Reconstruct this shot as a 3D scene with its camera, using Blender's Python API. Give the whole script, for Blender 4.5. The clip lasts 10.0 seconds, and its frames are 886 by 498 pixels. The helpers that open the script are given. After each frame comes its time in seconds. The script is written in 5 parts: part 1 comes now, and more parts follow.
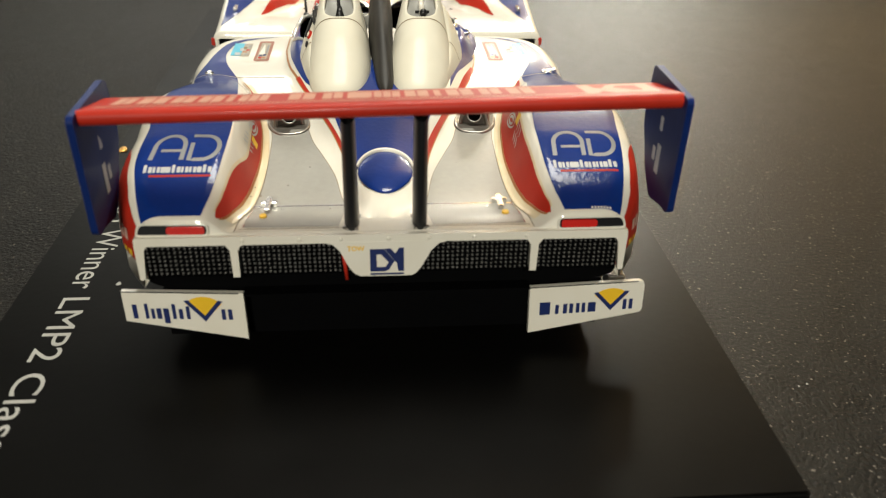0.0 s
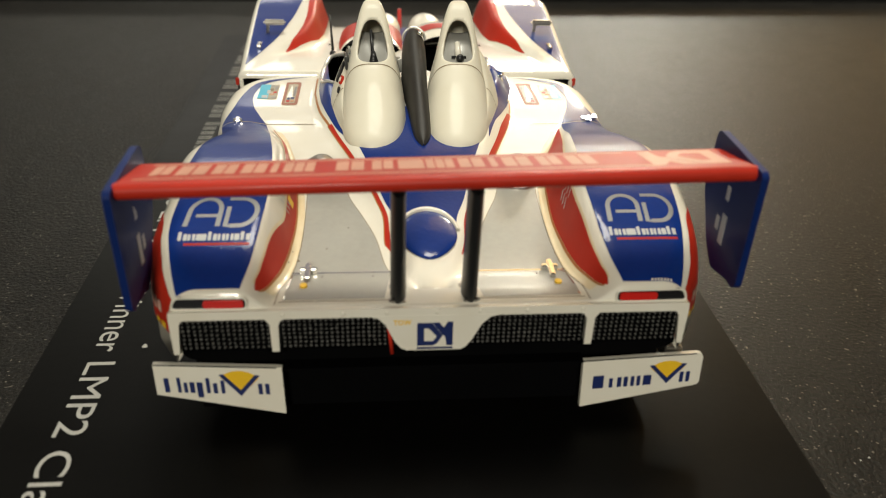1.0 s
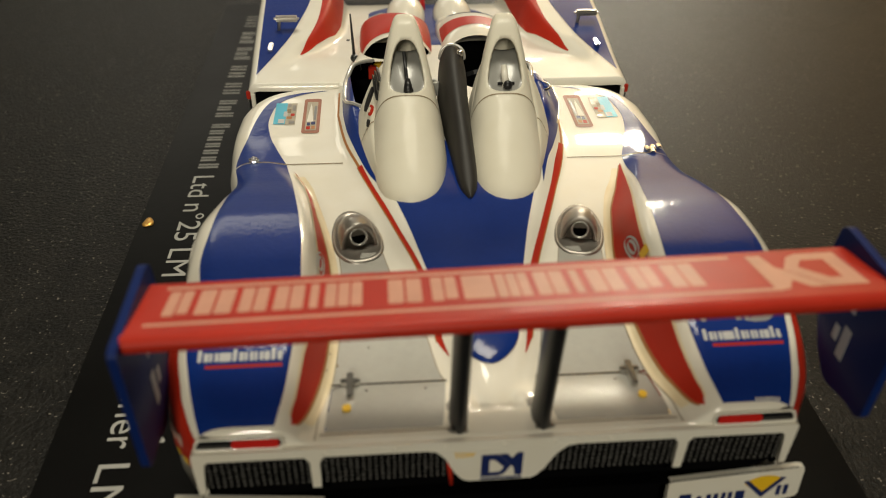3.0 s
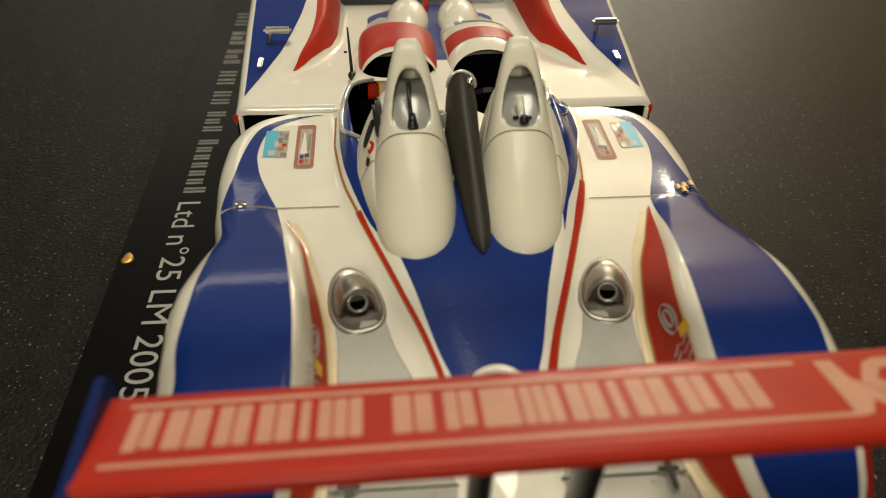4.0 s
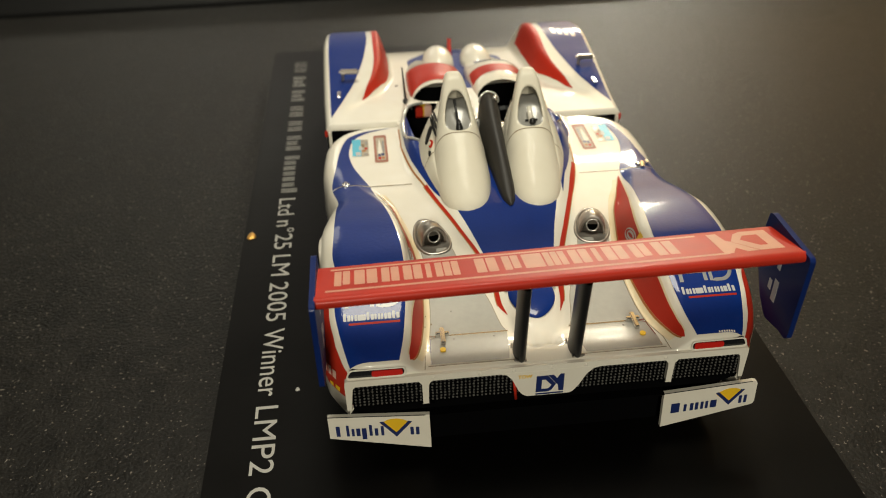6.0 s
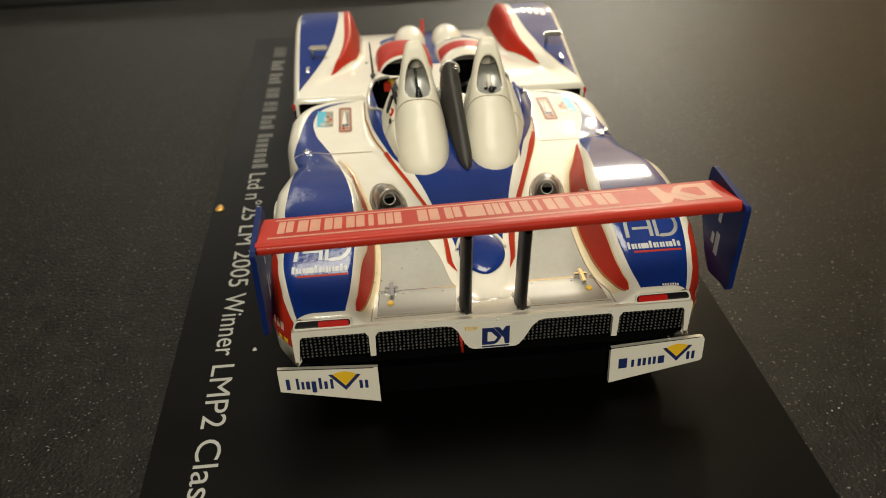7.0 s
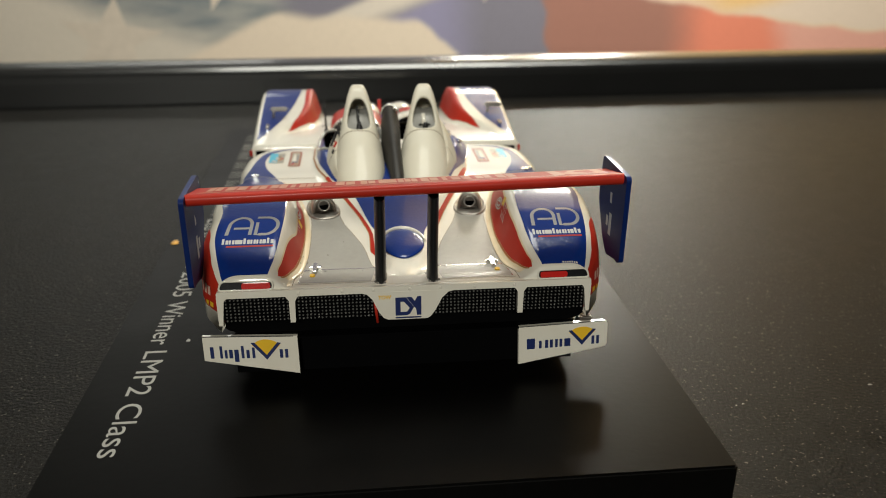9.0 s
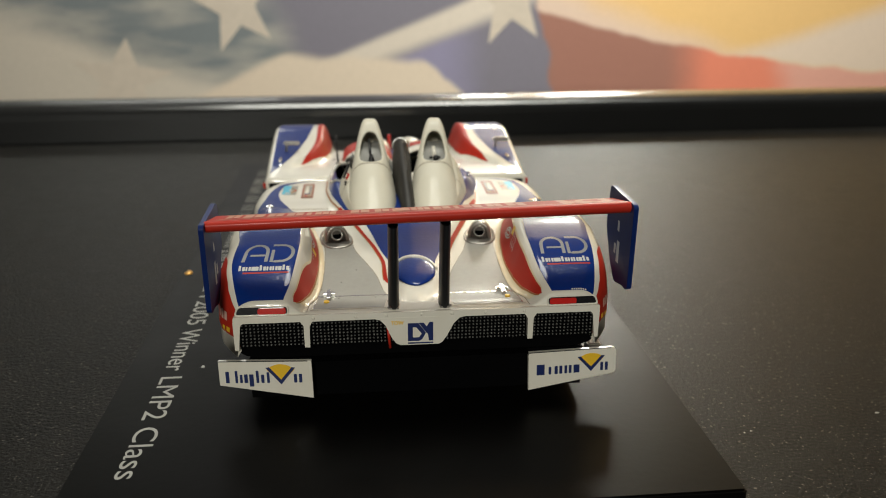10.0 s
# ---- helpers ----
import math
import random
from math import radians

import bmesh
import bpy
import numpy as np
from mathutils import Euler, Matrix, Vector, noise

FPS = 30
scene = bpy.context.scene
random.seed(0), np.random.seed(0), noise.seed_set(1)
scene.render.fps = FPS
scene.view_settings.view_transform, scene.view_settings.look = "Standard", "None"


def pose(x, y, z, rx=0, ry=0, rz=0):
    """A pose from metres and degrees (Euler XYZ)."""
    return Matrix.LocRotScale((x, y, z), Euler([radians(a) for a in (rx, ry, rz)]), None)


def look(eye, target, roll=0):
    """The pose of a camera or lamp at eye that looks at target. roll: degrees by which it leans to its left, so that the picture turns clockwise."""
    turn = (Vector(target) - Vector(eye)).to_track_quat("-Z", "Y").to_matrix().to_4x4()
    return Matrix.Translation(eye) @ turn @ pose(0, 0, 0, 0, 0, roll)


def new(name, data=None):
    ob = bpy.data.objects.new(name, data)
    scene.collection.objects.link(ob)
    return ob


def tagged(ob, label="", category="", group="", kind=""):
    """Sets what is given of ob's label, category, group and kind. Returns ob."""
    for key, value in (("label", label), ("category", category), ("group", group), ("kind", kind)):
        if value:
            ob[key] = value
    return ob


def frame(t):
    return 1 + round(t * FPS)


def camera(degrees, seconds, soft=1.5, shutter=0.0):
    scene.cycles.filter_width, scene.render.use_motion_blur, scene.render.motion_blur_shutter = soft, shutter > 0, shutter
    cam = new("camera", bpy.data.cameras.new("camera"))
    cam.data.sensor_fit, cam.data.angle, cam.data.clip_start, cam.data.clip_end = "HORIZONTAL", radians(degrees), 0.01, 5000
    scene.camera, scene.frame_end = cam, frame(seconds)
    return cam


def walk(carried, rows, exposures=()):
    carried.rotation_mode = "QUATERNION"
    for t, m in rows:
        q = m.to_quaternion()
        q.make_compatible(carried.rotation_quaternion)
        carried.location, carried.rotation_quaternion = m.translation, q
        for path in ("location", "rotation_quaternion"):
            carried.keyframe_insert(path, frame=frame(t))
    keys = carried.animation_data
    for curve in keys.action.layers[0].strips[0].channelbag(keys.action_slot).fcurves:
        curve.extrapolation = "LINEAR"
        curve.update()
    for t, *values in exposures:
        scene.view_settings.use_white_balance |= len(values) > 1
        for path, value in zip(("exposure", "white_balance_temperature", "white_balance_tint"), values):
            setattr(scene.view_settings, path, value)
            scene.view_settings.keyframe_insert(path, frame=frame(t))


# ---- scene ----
cam = camera(58.0, 10.0, soft=1.0)
cam.data.dof.use_dof = True
cam.data.dof.focus_distance = 0.089
cam.data.dof.aperture_fstop = 42.0

# Eye and target in millimetres, roll in degrees.
PATH = [
    (0.0, (-0.59, -59.80, 46.60), (5.72, 8.63, 5.64), 1.49),
    (0.2, (-1.05, -59.64, 45.89), (5.92, 9.26, 5.84), 1.94),
    (0.5, (-2.49, -58.30, 46.23), (3.87, 10.51, 5.93), 1.64),
    (0.7, (-1.78, -57.80, 45.91), (3.98, 11.71, 6.71), 1.31),
    (1.0, (-4.48, -53.49, 49.15), (1.92, 15.37, 8.93), 1.84),
    (1.2, (-4.62, -50.75, 52.95), (1.22, 18.34, 13.05), 1.33),
    (1.3, (-7.32, -48.65, 53.23), (-1.16, 20.00, 12.62), 1.40),
    (1.5, (-8.11, -47.52, 52.18), (-1.91, 20.78, 10.98), 1.23),
    (1.7, (-7.13, -46.91, 52.14), (-0.96, 20.99, 10.28), 0.94),
    (2.0, (-6.49, -43.91, 53.22), (-0.31, 23.18, 10.09), 1.01),
    (2.2, (-6.52, -42.73, 52.95), (-0.39, 23.64, 8.71), 0.93),
    (3.3, (-8.10, -33.12, 55.99), (-2.12, 30.93, 8.43), 1.21),
    (3.5, (-7.87, -30.59, 55.35), (-2.02, 33.02, 7.19), 1.10),
    (3.7, (-8.01, -28.14, 55.15), (-2.20, 34.70, 5.99), 0.87),
    (4.0, (-7.79, -25.39, 56.54), (-1.83, 37.37, 7.30), 1.17),
    (4.2, (-5.83, -25.51, 56.18), (0.35, 37.17, 6.86), 1.00),
    (4.5, (-8.16, -24.89, 57.96), (-1.99, 37.58, 8.37), 1.18),
    (4.8, (-10.29, -24.91, 59.38), (-4.60, 37.95, 10.23), 0.64),
    (5.0, (-11.32, -28.88, 63.67), (-5.34, 33.86, 14.39), 0.70),
    (5.2, (-13.14, -36.65, 60.83), (-7.12, 27.83, 13.86), 0.57),
    (5.5, (-12.43, -48.25, 69.03), (-6.48, 16.16, 21.95), -1.07),
    (5.7, (-17.36, -53.90, 70.19), (-10.91, 10.94, 23.77), -0.95),
    (6.8, (-12.86, -63.47, 65.55), (-6.25, 2.18, 20.31), -0.97),
    (7.0, (-11.40, -64.27, 65.38), (-5.24, 1.54, 20.32), -1.17),
    (7.2, (-9.90, -67.47, 64.12), (-3.36, -0.95, 20.16), -0.90),
    (7.5, (-10.30, -68.60, 62.00), (-3.44, -1.41, 19.11), -0.65),
    (7.7, (-8.91, -70.74, 60.25), (-1.95, -2.37, 19.29), -0.08),
    (8.0, (-6.31, -73.94, 58.93), (1.13, -4.48, 19.95), 0.27),
    (8.3, (-6.10, -76.31, 58.52), (1.11, -5.01, 22.97), 0.34),
    (8.5, (-5.44, -79.03, 56.65), (2.16, -7.01, 22.67), 0.30),
    (8.7, (-3.92, -79.98, 53.51), (3.42, -7.50, 20.44), 0.28),
    (9.0, (-4.94, -81.80, 50.82), (3.07, -8.31, 20.21), 0.36),
    (9.2, (-4.31, -81.78, 51.21), (2.86, -8.19, 20.65), 0.22),
    (9.5, (-5.78, -83.24, 49.81), (1.97, -8.99, 21.05), 0.26),
    (9.7, (-5.69, -82.93, 50.58), (1.84, -8.52, 22.19), 0.27),
    (10.0, (-6.01, -84.19, 50.33), (1.67, -9.27, 23.34), 0.34),
]


def mm(v):
    return Vector(v) * 0.001


walk(cam, [(t, look(mm(eye), mm(target), roll)) for t, eye, target, roll in PATH],
     exposures=[(0.0, 0.56, 6150, 8), (1.0, 0.32, 6300, 8), (2.0, 0.04, 6450, 7), (3.5, -0.19, 6700, 7), (4.5, -0.24, 6750, 6),
                (5.5, 0.01, 6600, 7), (7.0, 0.20, 6500, 7), (8.0, 0.22, 6350, 8), (9.0, 0.07, 6000, 8), (10.0, -0.01, 5950, 8)])

# ------------------------------------------------------------------ light
world = bpy.data.worlds.new("room_air")
world.use_nodes = True
world.node_tree.nodes["Background"].inputs[0].default_value = (1.0, 0.86, 0.68, 1)
world.node_tree.nodes["Background"].inputs[1].default_value = 0.12
scene.world = world


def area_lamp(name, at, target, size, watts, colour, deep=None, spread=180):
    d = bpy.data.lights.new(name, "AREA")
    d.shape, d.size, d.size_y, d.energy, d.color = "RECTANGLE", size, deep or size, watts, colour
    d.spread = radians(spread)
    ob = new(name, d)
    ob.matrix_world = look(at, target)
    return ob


WARM = (1.0, 0.93, 0.77)
area_lamp("ceiling_lamp", (-0.22, -1.55, 0.78), (0, 0.06, 0), 0.26, 15.5, WARM)
area_lamp("ceiling_lamp", (0.05, 0.28, 1.28), (0, 0.20, 0), 0.45, 12.0, WARM)
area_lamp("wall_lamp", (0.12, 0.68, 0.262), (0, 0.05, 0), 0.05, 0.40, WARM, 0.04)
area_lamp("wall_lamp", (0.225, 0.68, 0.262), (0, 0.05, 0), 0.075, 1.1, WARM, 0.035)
# weak unseen fill, added to brighten the far left of the table
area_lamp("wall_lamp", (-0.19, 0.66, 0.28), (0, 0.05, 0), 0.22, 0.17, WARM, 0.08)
# unseen fill, added to brighten the canvas and its reflection in the table
area_lamp("picture_lamp", (0.30, 0.20, 0.95), (0.3, 0.78, 0.05), 0.10, 3.3, WARM, 0.10, 80)


# ------------------------------------------------------------------ materials
def material(name, colour, rough=0.5, metal=0.0, coat=0.0, scale=400.0, bump=0.0, second=None, spread=0.08, detail=4.0, spec=0.5, coat_rough=0.1):
    m = bpy.data.materials.new(name)
    m.use_nodes = True
    nt = m.node_tree
    b = nt.nodes["Principled BSDF"]
    b.inputs["Metallic"].default_value = metal
    b.inputs["Specular IOR Level"].default_value = spec
    b.inputs["Coat Weight"].default_value = coat
    b.inputs["Coat Roughness"].default_value = coat_rough
    geo = nt.nodes.new("ShaderNodeTexCoord")
    big = nt.nodes.new("ShaderNodeTexNoise")
    big.inputs["Scale"].default_value = scale * 0.15
    big.inputs["Detail"].default_value = 3
    fine = nt.nodes.new("ShaderNodeTexNoise")
    fine.inputs["Scale"].default_value = scale
    fine.inputs["Detail"].default_value = detail
    nt.links.new(geo.outputs["Object"], big.inputs["Vector"])
    nt.links.new(geo.outputs["Object"], fine.inputs["Vector"])
    both = nt.nodes.new("ShaderNodeMath")
    both.operation = "ADD"
    nt.links.new(big.outputs["Fac"], both.inputs[0])
    nt.links.new(fine.outputs["Fac"], both.inputs[1])
    ramp = nt.nodes.new("ShaderNodeValToRGB")
    ramp.color_ramp.elements[0].position, ramp.color_ramp.elements[1].position = 0.35, 0.75
    half = nt.nodes.new("ShaderNodeMath")
    half.operation = "MULTIPLY"
    half.inputs[1].default_value = 0.5
    nt.links.new(both.outputs[0], half.inputs[0])
    nt.links.new(half.outputs[0], ramp.inputs[0])
    dark = second or tuple(c * (1 - spread) for c in colour)
    ramp.color_ramp.elements[0].color = (*dark, 1)
    ramp.color_ramp.elements[1].color = (*colour, 1)
    nt.links.new(ramp.outputs[0], b.inputs["Base Color"])
    rr = nt.nodes.new("ShaderNodeMapRange")
    rr.inputs["To Min"].default_value, rr.inputs["To Max"].default_value = max(0.02, rough - 0.05), min(1, rough + 0.07)
    nt.links.new(big.outputs["Fac"], rr.inputs["Value"])
    nt.links.new(rr.outputs[0], b.inputs["Roughness"])
    if bump:
        bp = nt.nodes.new("ShaderNodeBump")
        bp.inputs["Strength"].default_value = bump
        bp.inputs["Distance"].default_value = 0.0002
        nt.links.new(fine.outputs["Fac"], bp.inputs["Height"])
        nt.links.new(bp.outputs[0], b.inputs["Normal"])
        nt.links.new(bp.outputs[0], b.inputs["Coat Normal"])
    return m


WHITE = material("white_paint", (0.80, 0.77, 0.69), 0.40, coat=0.75, coat_rough=0.05, spec=0.25, scale=300, second=(0.74, 0.69, 0.58))
CREAM = material("cream_paint", (0.74, 0.70, 0.585), 0.45, coat=0.12, coat_rough=0.1, spec=0.25, scale=250, second=(0.68, 0.63, 0.50))
BLUE = material("blue_paint", (0.007, 0.030, 0.195), 0.30, coat=0.5, scale=2200, spread=0.15, bump=0.09, coat_rough=0.035, spec=0.08)
NAVY = material("navy_paint", (0.005, 0.019, 0.115), 0.45, coat=0.05, spec=0.12, scale=500, spread=0.2)
RED = material("red_paint", (0.48, 0.028, 0.013), 0.42, coat=0.06, spec=0.18, scale=400, spread=0.2)
RUST = material("orange_edge_paint", (0.50, 0.20, 0.05), 0.4, coat=0.3, scale=600, spread=0.3)
SILVER = material("silver_paint", (0.37, 0.36, 0.325), 0.42, metal=0.2, coat=0.06, scale=1600, spread=0.12, bump=0.05)
CHROME = material("chrome", (0.78, 0.76, 0.72), 0.14, metal=1.0, scale=300, spread=0.15)
EMBLEM = material("grey_silver_print", (0.26, 0.26, 0.26), 0.35, metal=0.3, scale=700, spread=0.15)
BRIGHT = material("bright_metal", (0.72, 0.71, 0.66), 0.25, metal=0.5, coat=0.5, scale=700, spread=0.3, bump=0.2)
CAST = material("brushed_silver_cowl", (0.46, 0.425, 0.38), 0.36, metal=0.85, coat=0.0, scale=900, spread=0.35, bump=0.1)
STEEL = material("dull_steel", (0.42, 0.40, 0.37), 0.35, metal=1.0, scale=500, spread=0.3)
DARKBROWN = material("dark_grey_brown_metal", (0.15, 0.135, 0.115), 0.45, metal=0.5, scale=900, spread=0.4)
BLACK = material("black_plastic", (0.012, 0.012, 0.013), 0.38, scale=400, spread=0.3)
GLOSSBLACK = material("gloss_black", (0.014, 0.014, 0.016), 0.16, coat=0.5, scale=300, spread=0.3)
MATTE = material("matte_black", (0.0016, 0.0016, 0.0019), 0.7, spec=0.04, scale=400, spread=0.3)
RUBBER = material("rubber", (0.02, 0.02, 0.02), 0.8, scale=500, spread=0.3)
YELLOW = material("yellow_print", (0.85, 0.52, 0.02), 0.4, coat=0.2, scale=500)
INK = material("blue_ink", (0.010, 0.022, 0.11), 0.4, coat=0.2, scale=500)
PRINT = material("white_print", (0.40, 0.39, 0.36), 0.5, scale=700, spread=0.2)
DIM = material("worn_grey_print", (0.24, 0.235, 0.215), 0.6, scale=900, spread=0.5)
PALE = material("pale_silver_print_and_glint", (0.52, 0.52, 0.51), 0.4, scale=700, spread=0.15)
PINK = material("faded_white_print", (0.80, 0.52, 0.42), 0.35, coat=0.5, scale=500)
WINGPRINT = material("faded_wing_print", (0.66, 0.33, 0.23), 0.42, coat=0.06, spec=0.18, scale=500, spread=0.2)
CYAN = material("cyan_print", (0.08, 0.45, 0.62), 0.4, scale=600)
YELLOWED = material("yellowed_varnish", (0.66, 0.50, 0.27), 0.4, coat=0.3, scale=500, second=(0.74, 0.64, 0.44))
FROST = material("frosted_grey", (0.34, 0.335, 0.31), 0.25, metal=0.0, coat=0.4, scale=500, spread=0.25)
TAN = material("seam_grime", (0.30, 0.22, 0.12), 0.5, scale=900, spread=0.4)
SMOKE = material("smoky_dark_plastic", (0.030, 0.027, 0.024), 0.5, spec=0.3, scale=700, spread=0.3)
ROSE = material("faded_red_border", (0.40, 0.17, 0.115), 0.45, spec=0.3, scale=900, spread=0.3)
BUFF = material("buff_print", (0.50, 0.44, 0.34), 0.45, spec=0.3, scale=900, spread=0.3)
LAMPRED = material("red_lens", (0.62, 0.02, 0.015), 0.12, coat=0.9, scale=500)
PLINTH = material("satin_black_plinth", (0.0029, 0.0027, 0.0025), 0.37, spec=0.085, scale=900, spread=0.3, bump=0.06)
TABLE = material("black_grained_tabletop", (0.0165, 0.0149, 0.0125), 0.44, spec=0.155, scale=2000, spread=0.8, bump=0.75, detail=8)


def paint_glints(m, scale, colour):
    """Paints small pale glints into a material's base colour."""
    nt = m.node_tree
    bsdf = nt.nodes["Principled BSDF"]
    old = bsdf.inputs["Base Color"].links[0].from_socket
    n = nt.nodes.new("ShaderNodeTexNoise")
    n.inputs["Scale"].default_value, n.inputs["Detail"].default_value = scale, 1.0
    co = nt.nodes.new("ShaderNodeTexCoord")
    nt.links.new(co.outputs["Object"], n.inputs["Vector"])
    r = nt.nodes.new("ShaderNodeMapRange")
    r.inputs["From Min"].default_value, r.inputs["From Max"].default_value = 0.69, 0.75
    nt.links.new(n.outputs["Fac"], r.inputs["Value"])
    mx = nt.nodes.new("ShaderNodeMix")
    mx.data_type = "RGBA"
    nt.links.new(r.outputs[0], mx.inputs["Factor"])
    nt.links.new(old, mx.inputs[6])
    mx.inputs[7].default_value = (*colour, 1)
    nt.links.new(mx.outputs[2], bsdf.inputs["Base Color"])


# the sparkle of the table's grain, put into its colour as pale dots
paint_glints(TABLE, 2600.0, (0.15, 0.135, 0.115))
FRAME = material("black_lacquer_frame", (0.012, 0.012, 0.012), 0.28, coat=0.5, scale=60, spread=0.3)
PLASTER = material("warm_plaster", (0.09, 0.082, 0.074), 0.9, scale=12)
PARQUET = material("brown_floor", (0.12, 0.09, 0.06), 0.5, scale=20, spread=0.4)
MESHY = material("bright_wire", (0.42, 0.405, 0.38), 0.26, metal=0.72, scale=900, spread=0.3)
GOLD = material("gold_fleck", (0.75, 0.42, 0.10), 0.35, metal=0.6, scale=900)


# ------------------------------------------------------------------ helpers
def part(name, bm, mat, parent=None, label="", smooth=False):
    """A mesh object from a bmesh in millimetres."""
    me = bpy.data.meshes.new(name)
    bm.normal_update()
    for v in bm.verts:
        v.co *= 0.001
    if smooth:
        for f in bm.faces:
            f.smooth = True
    bm.to_mesh(me)
    bm.free()
    me.materials.append(mat)
    ob = new(name, me)
    if parent:
        ob.parent = parent
    if label:
        tagged(ob, label)
    return ob


def thing(name, label, category, group="", at=(0, 0, 0)):
    ob = new(name)
    ob.empty_display_size = 0.01
    ob.location = mm(at)
    return tagged(ob, label, category, group)


def curve(*pts):
    """A smooth function through (x, y) pairs."""
    xs = np.array([p[0] for p in pts], float)
    ys = np.array([p[1] for p in pts], float)
    d = np.diff(ys) / np.diff(xs)
    s = np.r_[d[0], np.where(d[1:] * d[:-1] > 0, 2 * d[1:] * d[:-1] / np.where(d[1:] + d[:-1] == 0, 1, d[1:] + d[:-1]), 0), d[-1]]

    def f(x):
        x = min(max(x, xs[0]), xs[-1])
        k = min(max(int(np.searchsorted(xs, x)) - 1, 0), len(d) - 1)
        h = xs[k + 1] - xs[k]
        t = (x - xs[k]) / h
        return float(ys[k] * (1 + 2 * t) * (1 - t) ** 2 + s[k] * h * t * (1 - t) ** 2 + ys[k + 1] * t * t * (3 - 2 * t) - s[k + 1] * h * t * t * (1 - t))

    return f


def smooth01(t):
    t = min(max(t, 0.0), 1.0)
    return t * t * (3 - 2 * t)


def sheet(bm, rows):
    """Quads between rows of points of equal length."""
    vs = [[bm.verts.new(p) for p in row] for row in rows]
    for a, b in zip(vs, vs[1:]):
        for i in range(len(a) - 1):
            bm.faces.new((a[i], a[i + 1], b[i + 1], b[i]))
    return vs


def prism(bm, outline, depth):
    """A flat outline of 3D points, thickened along the vector depth."""
    depth = Vector(depth)
    a = [bm.verts.new(Vector(p)) for p in outline]
    b = [bm.verts.new(Vector(p) + depth) for p in outline]
    bm.faces.new(a)
    bm.faces.new(b[::-1])
    n = len(a)
    for i in range(n):
        bm.faces.new((a[i], b[i], b[(i + 1) % n], a[(i + 1) % n]))
    bmesh.ops.recalc_face_normals(bm, faces=bm.faces[:])
    return bm


def box(bm, lo, hi, bevel=0.0):
    r = bmesh.ops.create_cube(bm, size=1.0, matrix=Matrix.Translation([(a + b) / 2 for a, b in zip(lo, hi)]) @ Matrix.Diagonal([b - a for a, b in zip(lo, hi)] + [1]))
    if bevel:
        bmesh.ops.bevel(bm, geom=list({e for v in r["verts"] for e in v.link_edges}), offset=bevel, segments=2, affect="EDGES")
    return bm


def tube(bm, a, b, r1, r2=None, seg=16, caps=True):
    a, b = Vector(a), Vector(b)
    m = Matrix.Translation((a + b) / 2) @ (b - a).to_track_quat("Z", "Y").to_matrix().to_4x4()
    bmesh.ops.create_cone(bm, cap_ends=caps, segments=seg, radius1=r1, radius2=r1 if r2 is None else r2, depth=(b - a).length, matrix=m)
    return bm


def ball(bm, at, radii, seg=24, rings=14):
    bmesh.ops.create_uvsphere(bm, u_segments=seg, v_segments=rings, radius=1, matrix=Matrix.Translation(at) @ Matrix.Diagonal((*radii, 1)))
    return bm


def rounded(points, r, n=5):
    """An outline of 2D points with rounded corners."""
    out = []
    m = len(points)
    for i in range(m):
        p, a, b = Vector(points[i]), Vector(points[i - 1]), Vector(points[(i + 1) % m])
        ra = min(r, (a - p).length * 0.45, (b - p).length * 0.45)
        u, v = p + (a - p).normalized() * ra, p + (b - p).normalized() * ra
        for k in range(n + 1):
            t = k / n
            out.append(tuple(u * (1 - t) ** 2 + p * 2 * t * (1 - t) + v * t * t))
    return out


def glyph(name, mat, parent, place, u0, u1, v0, v1, r=0.12):
    """A plain rounded bar laid onto a surface by place(u, v)."""
    bm = bmesh.new()
    ring = [bm.verts.new(place(u, v)) for u, v in rounded([(u0, v0), (u1, v0), (u1, v1), (u0, v1)], r, 3)]
    c = bm.verts.new(place((u0 + u1) / 2, (v0 + v1) / 2))
    for a, b in zip(ring, ring[1:] + ring[:1]):
        bm.faces.new((a, b, c))
    bmesh.ops.recalc_face_normals(bm, faces=bm.faces[:])
    return part(name, bm, mat, parent)


def word(text, mat, parent, place, bold=0.0):
    """Readable lettering; place(u, w) takes 0 to 1 along the word and 0 to 1 up its capitals."""
    c = bpy.data.curves.new("lettering", "FONT")
    c.body, c.size, c.resolution_u, c.offset = text, 1.0, 4, bold
    tmp = new("lettering", c)
    me = bpy.data.meshes.new_from_object(tmp.evaluated_get(bpy.context.evaluated_depsgraph_get()))
    bpy.data.objects.remove(tmp)
    xs = [v.co.x for v in me.vertices]
    lo, hi = min(xs), max(xs)
    for v in me.vertices:
        v.co = mm(place((v.co.x - lo) / (hi - lo), v.co.y / 0.729))
    me.materials.clear()
    me.materials.append(mat)
    ob = new("lettering", me)
    ob.parent = parent
    return ob


# ------------------------------------------------------------------ room
YAW = radians(2.0)  # the room and its table against the plinth


